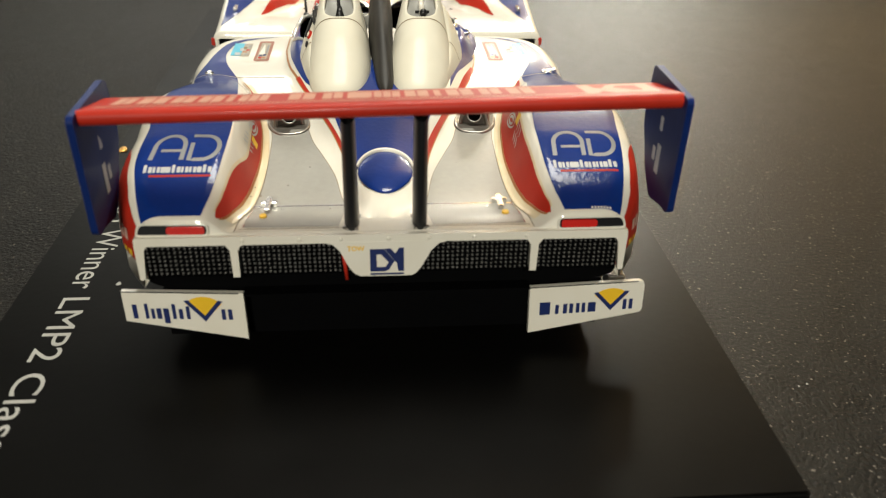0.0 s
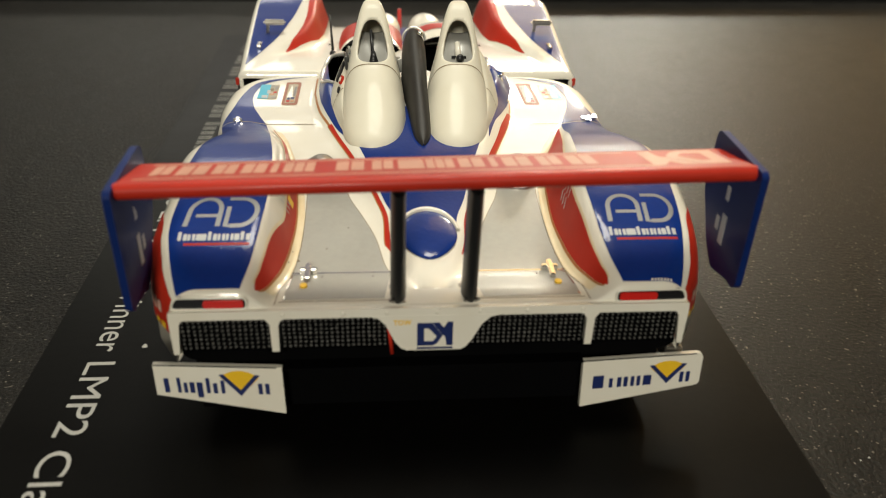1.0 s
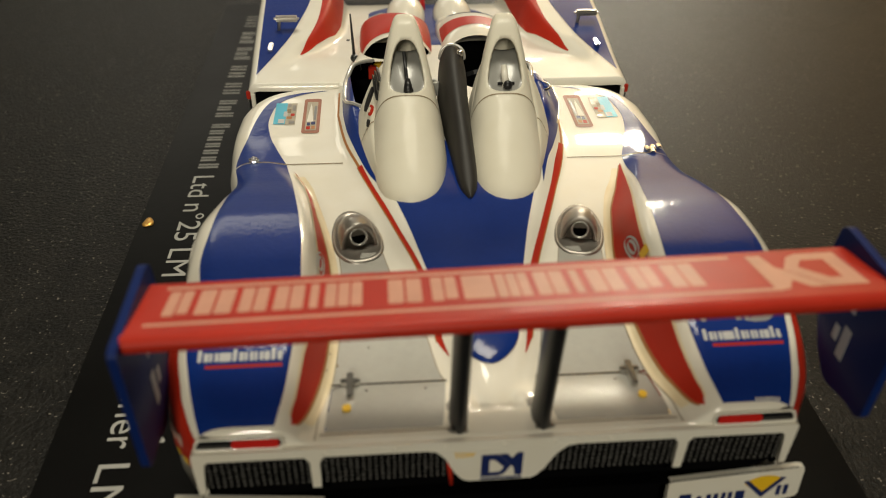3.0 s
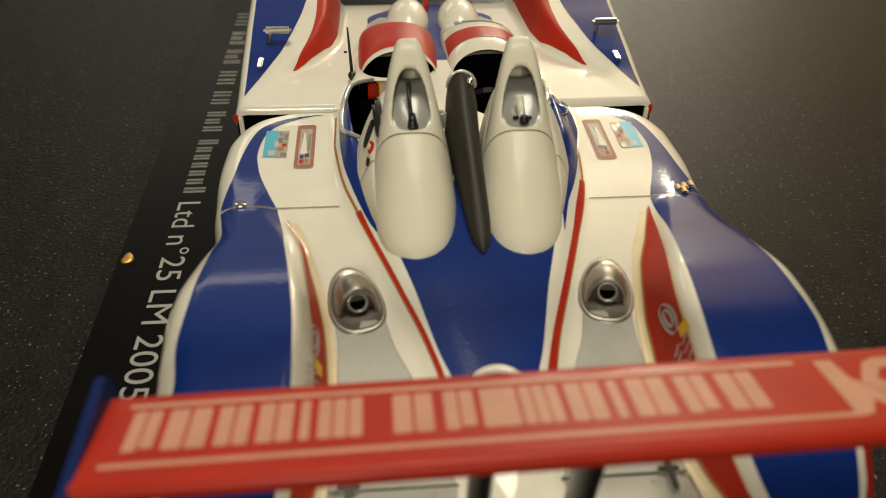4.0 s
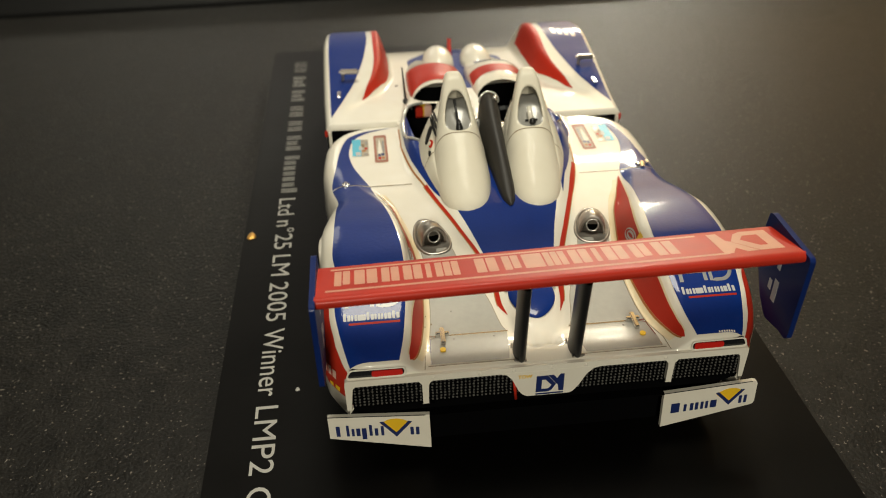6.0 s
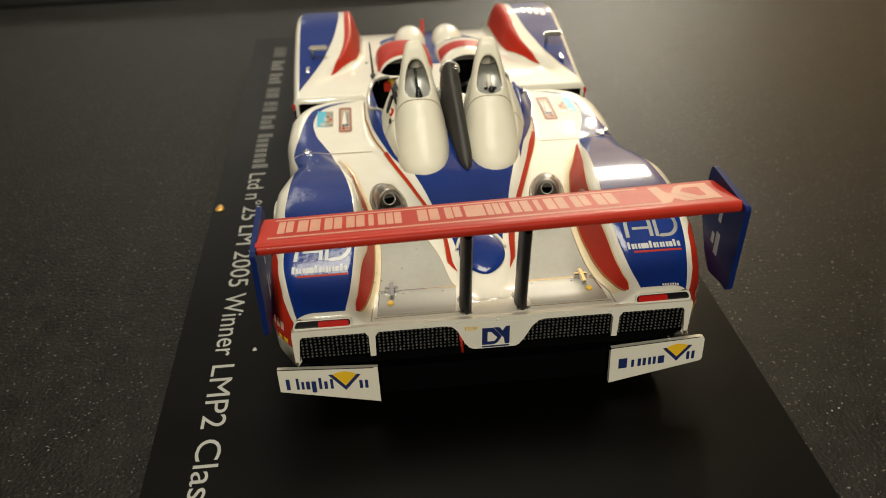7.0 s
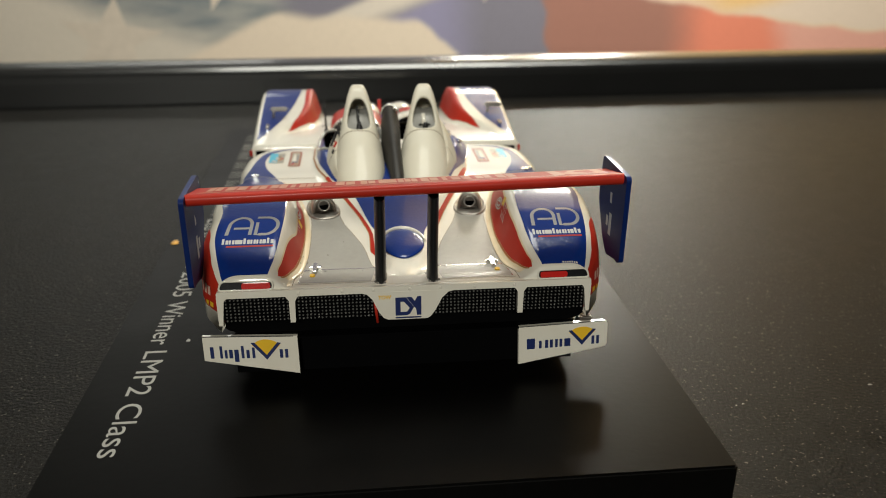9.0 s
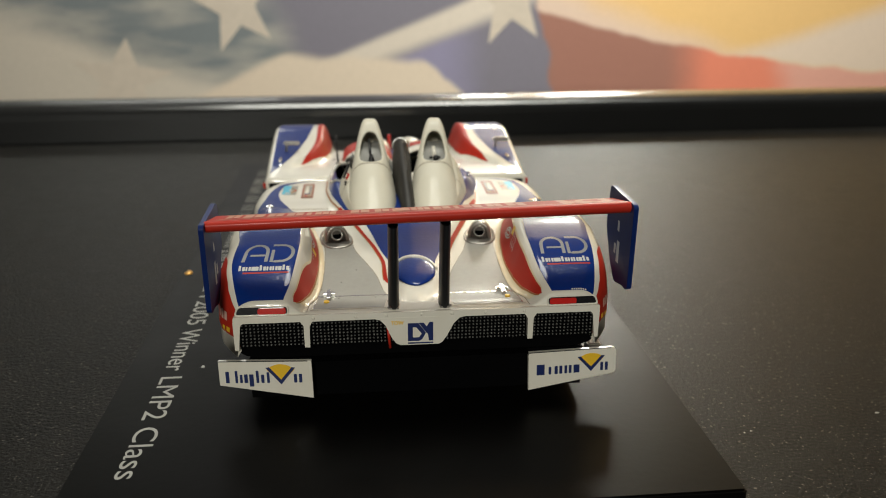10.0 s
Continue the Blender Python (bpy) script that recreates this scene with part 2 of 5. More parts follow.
def room():
    for name, lo, hi, mat in (
        ("floor", (-2200, -2200, -860), (2200, 800, -760), PARQUET),
        ("ceiling", (-2200, -2200, 1700), (2200, 800, 1800), PLASTER),
        ("wall_north", (-2200, 800, -860), (2200, 900, 1800), PLASTER),
        ("wall_south", (-2200, -2300, -860), (2200, -2200, 1800), PLASTER),
        ("wall_east", (2200, -2300, -860), (2300, 900, 1800), PLASTER),
        ("wall_west", (-2300, -2300, -860), (-2200, 900, 1800), PLASTER),
    ):
        ob = part(name, box(bmesh.new(), lo, hi), mat)
        ob.matrix_world = Matrix.Translation((0, 0.79, 0)) @ Matrix.Rotation(YAW, 4, "Z") @ Matrix.Translation((0, -0.79, 0))
        tagged(ob, "plain warm plaster " + name.split("_")[0] if mat is PLASTER else "brown wooden floor", name.split("_")[0], kind="structure")


room()

TZ = -5.5  # tabletop under the plinth


def table():
    global TABLE_THING
    TABLE_THING = t = thing("table", "black grained tabletop under the display plinth", "table", at=(0, -2, -760))
    t.rotation_euler.z = YAW
    dz = 760
    part("tabletop", box(bmesh.new(), (-520, -330, TZ - 24 + dz), (520, 186, TZ + dz), 2), TABLE, t)
    for x in (-480, 480):
        for y in (-290, 150):
            part("leg", box(bmesh.new(), (x - 22, y - 22, 0), (x + 22, y + 22, TZ - 24 + dz), 2), BLACK, t)


table()


# ------------------------------------------------------------------ plinth with its lettering
def plinth():
    p = thing("display_plinth", "satin black display plinth with white printed lettering", "plinth", at=(0, 0, TZ))
    slab = part("plate", box(bmesh.new(), (-37.5, -19.4, 0), (32.0, 126.0, -TZ), 0.25), PLINTH, p)
    u, y = 4.125, 41.6
    for text, a, b in (("Ltd", -4.02, -2.63), ("n\u00b025", -2.35, -0.28), ("LM", 0, 1.389), ("2005", 1.667, 3.891), ("Winner", 4.169, 7.336), ("LMP2", 7.614, 10.226), ("Class", 10.504, 13.004)):
        y0, y1 = y - u * a - 0.25, y - u * b + 0.25
        word(text, PRINT, slab, lambda p, w: (-32.6 + 2.8 * w, y0 + (y1 - y0) * p, 0.03 - TZ))
    # earlier words are too faint to read: plain bars
    for a, b, n in ((73.4, 59.6, 7), (81.5, 75.0, 3), (88.0, 83.0, 2), (95.0, 89.5, 2), (103.0, 97.0, 3), (110.5, 104.5, 3), (119.0, 112.5, 2)):
        step = (a - b) / n
        for k in range(n):
            w = step * 0.62
            y1 = a - step * (k + 0.5)
            tall = 2.7 if k in (0, n - 1) else 2.1
            on_top = lambda p, q: (p, q, 0.03 - TZ)
            for y2 in (y1 - w / 2, y1 + w / 2 - 0.5):
                glyph("letter_bar", DIM, slab, on_top, -32.5, -32.5 + tall, y2, y2 + 0.5)


def specks():
    for name, label, mat, at, radii in (("gold_fleck", "small gold fleck lying on the black plinth", GOLD, (-36.3, 47.0, 0.1), (0.68, 0.98, 0.19)), ("dust_speck", "pale dust speck lying on the black plinth", PRINT, (-27.8, 12.3, 0.05), (0.28, 0.34, 0.11)), ("dust_speck", "pale dust speck lying on the black tabletop", PRINT, (60.7, 1.9, TZ + 0.05), (0.3, 0.14, 0.07)), ("dust_speck", "pale dust speck lying on the black tabletop", PRINT, (42.0, -0.8, TZ + 0.05), (0.14, 0.11, 0.06)), ("dust_speck", "pale dust speck lying on the black tabletop", PRINT, (41.0, -1.1, TZ + 0.05), (0.1, 0.13, 0.06))):
        bm = bmesh.new()
        bmesh.ops.create_icosphere(bm, subdivisions=2, radius=1, matrix=Matrix.Diagonal((*radii, 1)))
        for v in bm.verts:
            v.co *= 1 + 0.18 * math.sin(3.1 * v.co.x / radii[0] + 2.3 * v.co.y / radii[1])
        ob = part(name, bm, mat, None, "", True)
        ob.location = mm(at)
        tagged(ob, label, "speck")


plinth()
specks()


# ------------------------------------------------------------------ framed picture behind
def table_rim(t):
    """The raised lacquered rim along the far side of the table."""
    n, r = 14, 6.3
    sect = [(0.0, -25.0), (0.0, 0.0)] + [(9 - 9 * math.cos(math.pi * k / n), r + 1.2 + 5.2 * math.sin(math.pi * k / n) ** 0.7) for k in range(n + 1)] + [(18, -25.0)]
    bm = bmesh.new()
    rows = [[(x, 186.2 + d, TZ + h) for d, h in sect] for x in (-520, 520)]
    sheet(bm, rows)
    for row in rows:
        bm.faces.new([bm.verts.new(v) for v in row])
    bmesh.ops.remove_doubles(bm, verts=bm.verts[:], dist=0.001)
    bmesh.ops.recalc_face_normals(bm, faces=bm.faces[:])
    for v in bm.verts:
        v.co.z += 760
    part("rim_rail", bm, FRAME, t, "glossy black rounded rim", False)


table_rim(TABLE_THING)


def picture():
    f = thing("wall_canvas", "printed canvas of a waving star-spangled flag", "picture", at=(0, 778, -190))
    f.rotation_euler.z = YAW
    S = 3.104
    w0, w1, h = -760.0, 760.0, 120.0
    m = bpy.data.materials.new("flag_print")
    m.use_nodes = True
    nt = m.node_tree
    b = nt.nodes["Principled BSDF"]
    b.inputs["Roughness"].default_value = 0.6
    L = nt.links.new

    def node(kind, **values):
        nd = nt.nodes.new(kind)
        for k, v in values.items():
            nd.inputs[k].default_value = v
        return nd

    tc = node("ShaderNodeTexCoord")
    sc = node("ShaderNodeVectorMath")
    sc.operation = "SCALE"
    sc.inputs["Scale"].default_value = 1000.0 / S
    L(tc.outputs["Object"], sc.inputs[0])
    warp = node("ShaderNodeTexNoise", Scale=0.045, Detail=3.0)
    L(sc.outputs[0], warp.inputs["Vector"])
    shift = node("ShaderNodeVectorMath")
    shift.inputs[1].default_value = (-4.06, 0.0, -21.6)
    L(sc.outputs[0], shift.inputs[0])
    sep = node("ShaderNodeSeparateXYZ")
    L(shift.outputs[0], sep.inputs[0])

    def op(kind, a, c):
        nd = nt.nodes.new("ShaderNodeMath")
        nd.operation = kind
        for i, v in enumerate((a, c)):
            if isinstance(v, (int, float)):
                nd.inputs[i].default_value = v
            else:
                L(v, nd.inputs[i])
        return nd.outputs[0]

    wv = op("MULTIPLY", op("SUBTRACT", warp.outputs["Fac"], 0.5), 10.0)
    X = op("ADD", sep.outputs["X"], wv)
    Z = op("ADD", sep.outputs["Z"], op("MULTIPLY", wv, 0.5))

    def plane(a, c, d, soft):
        """A soft step over the line a*x + c*z = d."""
        v = op("SUBTRACT", op("ADD", op("MULTIPLY", X, a), op("MULTIPLY", Z, c)), d)
        mr = node("ShaderNodeMapRange")
        mr.interpolation_type = "SMOOTHSTEP"
        mr.inputs["From Min"].default_value, mr.inputs["From Max"].default_value = -soft, soft
        L(v, mr.inputs["Value"])
        return mr.outputs[0]

    def mix(base, colour, fac):
        nd = nt.nodes.new("ShaderNodeMix")
        nd.data_type = "RGBA"
        L(fac, nd.inputs["Factor"])
        if isinstance(base, tuple):
            nd.inputs[6].default_value = (*base, 1)
        else:
            L(base, nd.inputs[6])
        nd.inputs[7].default_value = (*colour, 1)
        return nd.outputs[2]

    # Z runs from the table: the print starts at 12.5.
    AND = lambda a, c: op("MULTIPLY", a, c)
    cloud = node("ShaderNodeTexNoise", Scale=0.06, Detail=5.0)
    stretch = node("ShaderNodeMapping")
    stretch.inputs["Rotation"].default_value = (0, radians(25), 0)
    stretch.inputs["Scale"].default_value = (0.5, 1.0, 2.2)
    L(sc.outputs[0], stretch.inputs["Vector"])
    L(stretch.outputs[0], cloud.inputs["Vector"])
    cl = node("ShaderNodeMapRange")
    cl.inputs["From Min"].default_value, cl.inputs["From Max"].default_value = 0.45, 0.65
    L(cloud.outputs["Fac"], cl.inputs["Value"])
    c = mix((0.19, 0.21, 0.22), (0.40, 0.38, 0.34), cl.outputs[0])
    # pale lower left corner
    c = mix(c, (0.62, 0.55, 0.46), AND(plane(-0.35, -1.0, 2.0, 6), plane(1.0, 0.0, -160.0, 60)))
    # violet shade right of the big star
    c = mix(c, (0.20, 0.185, 0.225), AND(plane(1.0, 0.5, -15.0, 8), plane(-1.0, -0.1, -66.0, 2.5)))
    c = mix(c, (0.27, 0.25, 0.37), AND(AND(plane(0.42, -1.0, -22.0, 2.5), plane(1.0, 0.0, -40.0, 14)), plane(-1.0, 0.0, -30.0, 10)))
    # long pale fold
    c = mix(c, (0.66, 0.58, 0.49), AND(AND(plane(0.40, -1.0, -31.5, 1.6), plane(-0.36, 1.0, 24.0, 3.0)), plane(-1.0, 0.0, -60.0, 20)))
    c = mix(c, (0.72, 0.60, 0.47), AND(AND(plane(-0.05, -1.0, -25.0, 2.0), plane(0.50, -1.0, -43.0, 2.0)), plane(-1.0, -0.9, -38.0, 1.6)))
    # red stripe and the warm stripe above it
    redside = plane(1.0, 0.20, 64.5, 0.8)
    c = mix(c, (0.33, 0.155, 0.115), redside)
    c = mix(c, (0.72, 0.23, 0.14), AND(redside, plane(1.0, 0.0, 112.0, 10)))
    c = mix(c, (0.70, 0.36, 0.28), AND(redside, plane(1.0, 0.3, 152.0, 8)))
    arc = op("ADD", op("MULTIPLY", op("MULTIPLY", op("SUBTRACT", X, 210.0), op("SUBTRACT", X, 210.0)), 0.00095), 18.6)
    up = node("ShaderNodeMapRange")
    up.interpolation_type = "SMOOTHSTEP"
    up.inputs["From Min"].default_value, up.inputs["From Max"].default_value = -1.0, 1.0
    L(op("SUBTRACT", Z, arc), up.inputs["Value"])
    warm = AND(redside, up.outputs[0])
    c = mix(c, (0.70, 0.53, 0.42), warm)
    c = mix(c, (0.76, 0.49, 0.20), AND(warm, plane(0.35, 1.0, 70.0, 7)))
    c = mix(c, (0.72, 0.58, 0.46), AND(warm, plane(0.30, -1.0, 14.0, 4)))
    weave = node("ShaderNodeTexNoise", Scale=1.4, Detail=2.0)
    L(sc.outputs[0], weave.inputs["Vector"])
    wv2 = node("ShaderNodeMapRange")
    wv2.inputs["To Min"].default_value, wv2.inputs["To Max"].default_value = 0.85, 1.12
    L(weave.outputs["Fac"], wv2.inputs["Value"])
    fin = nt.nodes.new("ShaderNodeVectorMath")
    fin.operation = "SCALE"
    L(c, fin.inputs[0])
    L(wv2.outputs[0], fin.inputs["Scale"])
    L(fin.outputs[0], b.inputs["Base Color"])
    bm = bmesh.new()
    box(bm, (w0, 4.0, 0), (w1, 22.0, 900.0), 1.0)
    part("canvas", bm, m, f, "printed canvas of a waving flag")

    pale = material("star_print", (0.66, 0.57, 0.47), 0.6, scale=150, spread=0.15)
    for x, z, r, turn, sx in ((-46, 43.0, 17, 12, 0.85), (-84, 19.0, 13.5, -8, 1.25), (45.5, 45.5, 18.5, 6, 0.8), (-128, 58, 15, 10, 1.0), (8, 66, 16, 4, 0.9)):
        pts = []
        for k in range(10):
            a = radians(90 + turn + 36 * k)
            rr = r if k % 2 == 0 else r * 0.42
            pts.append((S * (x + 4.06 + sx * rr * math.cos(a)), 3.8, S * (z + 21.6 + rr * math.sin(a))))
        bm = bmesh.new()
        prism(bm, pts, (0, 0.5, 0))
        part("star", bm, pale, f)


picture()


# ------------------------------------------------------------------ the model car: its skin as a height over the plan
DECK = curve((-1, 12.5), (2, 12.6), (6, 12.0), (14, 12.9), (22, 13.8), (30, 14.3), (36, 14.45), (42, 14.2), (50, 14.3), (53.6, 14.15))
FEND = curve((0.2, 13.9), (1, 14.4), (3, 15.3), (6, 16.6), (10, 17.7), (15, 18.2), (20, 17.9), (25, 17.0), (30, 15.8), (35, 14.8), (42, 14.3), (50, 14.3), (53.6, 14.15))
FOOT = curve((0, 13.2), (4, 12.4), (10, 11.8), (15, 11.8), (20, 12.2), (28, 14.0), (33, 16), (36, 17.2), (42, 18), (54, 18))
EDGE = curve((0.2, 20.9), (1, 21.6), (2, 22.3), (3, 22.9), (5, 23.4), (10, 24.0), (15, 24.4), (20, 24.6), (26, 23.9), (31, 23.2), (36, 23.3), (43, 23.9), (48, 23.7), (50, 23.2), (52.3, 21.9), (53.6, 19.4))
CREST = curve((3, 12.2), (5, 12.35), (7, 12.7), (10, 13.2), (14, 13.7), (20, 14.6), (27, 15.7), (36, 16.3), (45, 16.5), (54, 16.3), (62, 15.8))
CRESTW = curve((3, 1.0), (5, 1.4), (7, 2.0), (10, 2.6), (13, 3.1), (16.5, 3.9), (22.3, 5.3), (27.7, 6.8), (36, 8.8), (45, 10.4), (54, 10.6), (62, 9.5))
CRESTF = curve((3, 2.0), (5, 2.4), (7, 2.9), (13.4, 4.9), (17.2, 5.8), (21.4, 7.6), (29, 9.6), (35.4, 11.6), (45, 12.6), (54, 12.6), (62, 12))
FBASE = curve((53.5, 14.5), (60, 14.7), (66, 14.3), (75, 13.4), (85, 12.2), (95, 10.0), (103, 7.0), (106, 5.0))
FFEND = curve((53.5, 14.5), (60, 15.0), (66, 16.0), (74, 17.4), (81, 18.3), (86, 17.8), (92, 15.8), (98, 12.2), (104, 7.6), (106, 5.4))
FFOOT = curve((54.5, 20), (60, 18.2), (63, 16.6), (66, 14.4), (70, 12.8), (75, 11.9), (85, 11.8), (95, 12.2), (106, 13))
FEDGE = curve((54.5, 23.5), (65, 23.8), (80, 23.9), (92, 23.4), (100, 22.2), (106, 19.0))


def skin_rear(ax, y):
    d = DECK(y)
    z = d + (FEND(y) - d) * smooth01((ax - FOOT(y)) / 2.6)
    e = EDGE(y)
    u = min(max((ax - (e - 2.6)) / 2.6, 0), 1)
    z -= 2.3 * (1 - math.sqrt(max(0.0, 1 - u * u)))
    if y > 3 and ax < CRESTF(y):
        w = CRESTW(y)
        top = CREST(y) - 0.25 * min(1, ax / w) ** 2
        s = smooth01((ax - w) / (CRESTF(y) - w))
        z = top * (1 - s) + z * s
    return z


def skin_front(ax, y):
    d = FBASE(y)
    z = d + (FFEND(y) - d) * smooth01((ax - FFOOT(y)) / 2.4)
    e = FEDGE(y)
    u = min(max((ax - (e - 1.4)) / 1.4, 0), 1)
    z -= 1.2 * (1 - math.sqrt(max(0.0, 1 - u * u)))
    tub = CREST(min(y, 62)) - 2.0 * smooth01((ax - CRESTW(min(y, 62))) / 1.6)
    k = smooth01((74 - y) / 12) * (1 if ax < 12.4 else 0)
    return z + max(0, tub - z) * k


def skin(ax, y):
    return skin_rear(abs(ax), y) if y <= 53.6 else skin_front(abs(ax), y)


def arch(y, yc, floor=3.2):
    """The lower edge of the flank, arched over a wheel."""
    d = 8.4 ** 2 - (y - yc) ** 2
    return max(floor, 7.5 + math.sqrt(d)) if d > 0 else floor


def patch(name, mat, lo, hi, y0, y1, parent, side=0, lift=0.05, n=60, m=10, label="", z=skin):
    """A thin sheet of paint lying on the skin between two curves |x| = lo(y), hi(y). side 0: both halves."""
    for sg in (-1, 1) if side == 0 else (side,):
        bm = bmesh.new()
        rows = []
        for i in range(n + 1):
            y = y0 + (y1 - y0) * i / n
            a, b = lo(y), hi(y)
            rows.append([(sg * (a + (b - a) * j / m), y, z(abs(a + (b - a) * j / m), y) + lift) for j in range(m + 1)])
        sheet(bm, rows)
        bmesh.ops.remove_doubles(bm, verts=bm.verts[:], dist=0.0005)
        bmesh.ops.recalc_face_normals(bm, faces=bm.faces[:])
        part(name, bm, mat, parent, label, True)


def inside(p, centre, rx, ry, power=2.6):
    return abs((p[0] - centre[0]) / rx) ** power + abs((p[1] - centre[1]) / ry) ** power < 1


def cut(bm, centre, rx, ry, power=2.6, z=skin):
    """Cuts a rounded opening out of a fine sheet and draws its rim onto the outline."""
    gone = [f for f in bm.faces if inside(f.calc_center_median(), centre, rx, ry, power)]
    mark = set(gone)
    rim = {v for f in gone for e in f.edges if any(g not in mark for g in e.link_faces) for v in e.verts}
    for v in rim:
        dx, dy = (v.co.x - centre[0]) / rx, (v.co.y - centre[1]) / ry
        k = (abs(dx) ** power + abs(dy) ** power) ** (1 / power) or 1
        v.co.x, v.co.y = centre[0] + dx / k * rx, centre[1] + dy / k * ry
        v.co.z = z(abs(v.co.x), v.co.y)
    bmesh.ops.delete(bm, geom=gone, context="FACES")


COCKPIT_L = ((-7.2, 50.3), 4.45, 6.8)
FOOTWELL_L = ((-5.3, 61.2), 4.2, 3.4)
COCKPIT_R = ((5.9, 56.2), 5.0, 8.6)


def bodywork(car):
    # rear half of the skin
    bm = bmesh.new()
    ys = [0.2 + (53.6 - 0.2) * (i / 150) for i in range(151)]
    cols = [j / 64 for j in range(-64, 65)]
    rows = [[(s * EDGE(y), y, skin_rear(abs(s) * EDGE(y), y)) for s in cols] for y in ys]
    sheet(bm, rows)
    cut(bm, *COCKPIT_L)
    cut(bm, *FOOTWELL_L)
    cut(bm, *COCKPIT_R)
    for sg, k in ((-1, 0), (1, -1)):
        top = [r[k] for r in rows]
        mid = [(p[0] + sg * 0.15, p[1], (p[2] + max(arch(p[1], 19), 3.2)) / 2) for p in top]
        low = [(p[0] - sg * 0.6, p[1], min(arch(p[1], 19), p[2] - 0.3) if p[1] > 9 else 8.6 - 0.35 * (p[1] - 0.2)) for p in top]
        sheet(bm, [top, mid, low])
    sheet(bm, [rows[0], [(p[0], 0.2, 12.5 if abs(p[0]) > 13 else 11.9) for p in rows[0]]])
    front = rows[-1]
    for keep in ([p for p in front if p[0] < -12], [p for p in front if p[0] > 12]):
        sheet(bm, [keep, [(p[0], p[1] + 0.1, p[2] - 3) for p in keep]])
    bmesh.ops.remove_doubles(bm, verts=bm.verts[:], dist=0.001)
    bmesh.ops.recalc_face_normals(bm, faces=bm.faces[:])
    rear = part("engine_cover", bm, WHITE, car, "glossy off-white engine cover", True)

    # front half
    bm = bmesh.new()
    ys = [54.6 + (106 - 54.6) * (i / 130) for i in range(131)]
    rows = [[(s * FEDGE(y), y, skin_front(abs(s) * FEDGE(y), y)) for s in cols] for y in ys]
    sheet(bm, rows)
    sheet(bm, [[(s * 12.4, y, skin_front(abs(s) * 12.4, y)) for s in cols] for y in (53.6, 53.9, 54.25, 54.6)])
    cut(bm, *COCKPIT_L)
    cut(bm, *FOOTWELL_L)
    cut(bm, *COCKPIT_R)
    for sg, k in ((-1, 0), (1, -1)):
        top = [r[k] for r in rows]
        low = [(p[0] - sg * 0.4, p[1], min(arch(p[1], 84), p[2] - 0.3)) for p in top]
        sheet(bm, [top, low])
    back = rows[0]
    sheet(bm, [[p for p in back if p[0] < -11.9], [(p[0], p[1], p[2] - 1.0) for p in back if p[0] < -11.9]])
    sheet(bm, [[p for p in back if p[0] > 11.9], [(p[0], p[1], p[2] - 1.0) for p in back if p[0] > 11.9]])
    sheet(bm, [rows[-1], [(p[0], p[1] + 0.3, 2.2) for p in rows[-1]]])
    bmesh.ops.remove_doubles(bm, verts=bm.verts[:], dist=0.001)
    bmesh.ops.recalc_face_normals(bm, faces=bm.faces[:])
    nose = part("front_body", bm, WHITE, car, "glossy white nose and front wings", True)
    return rear, nose


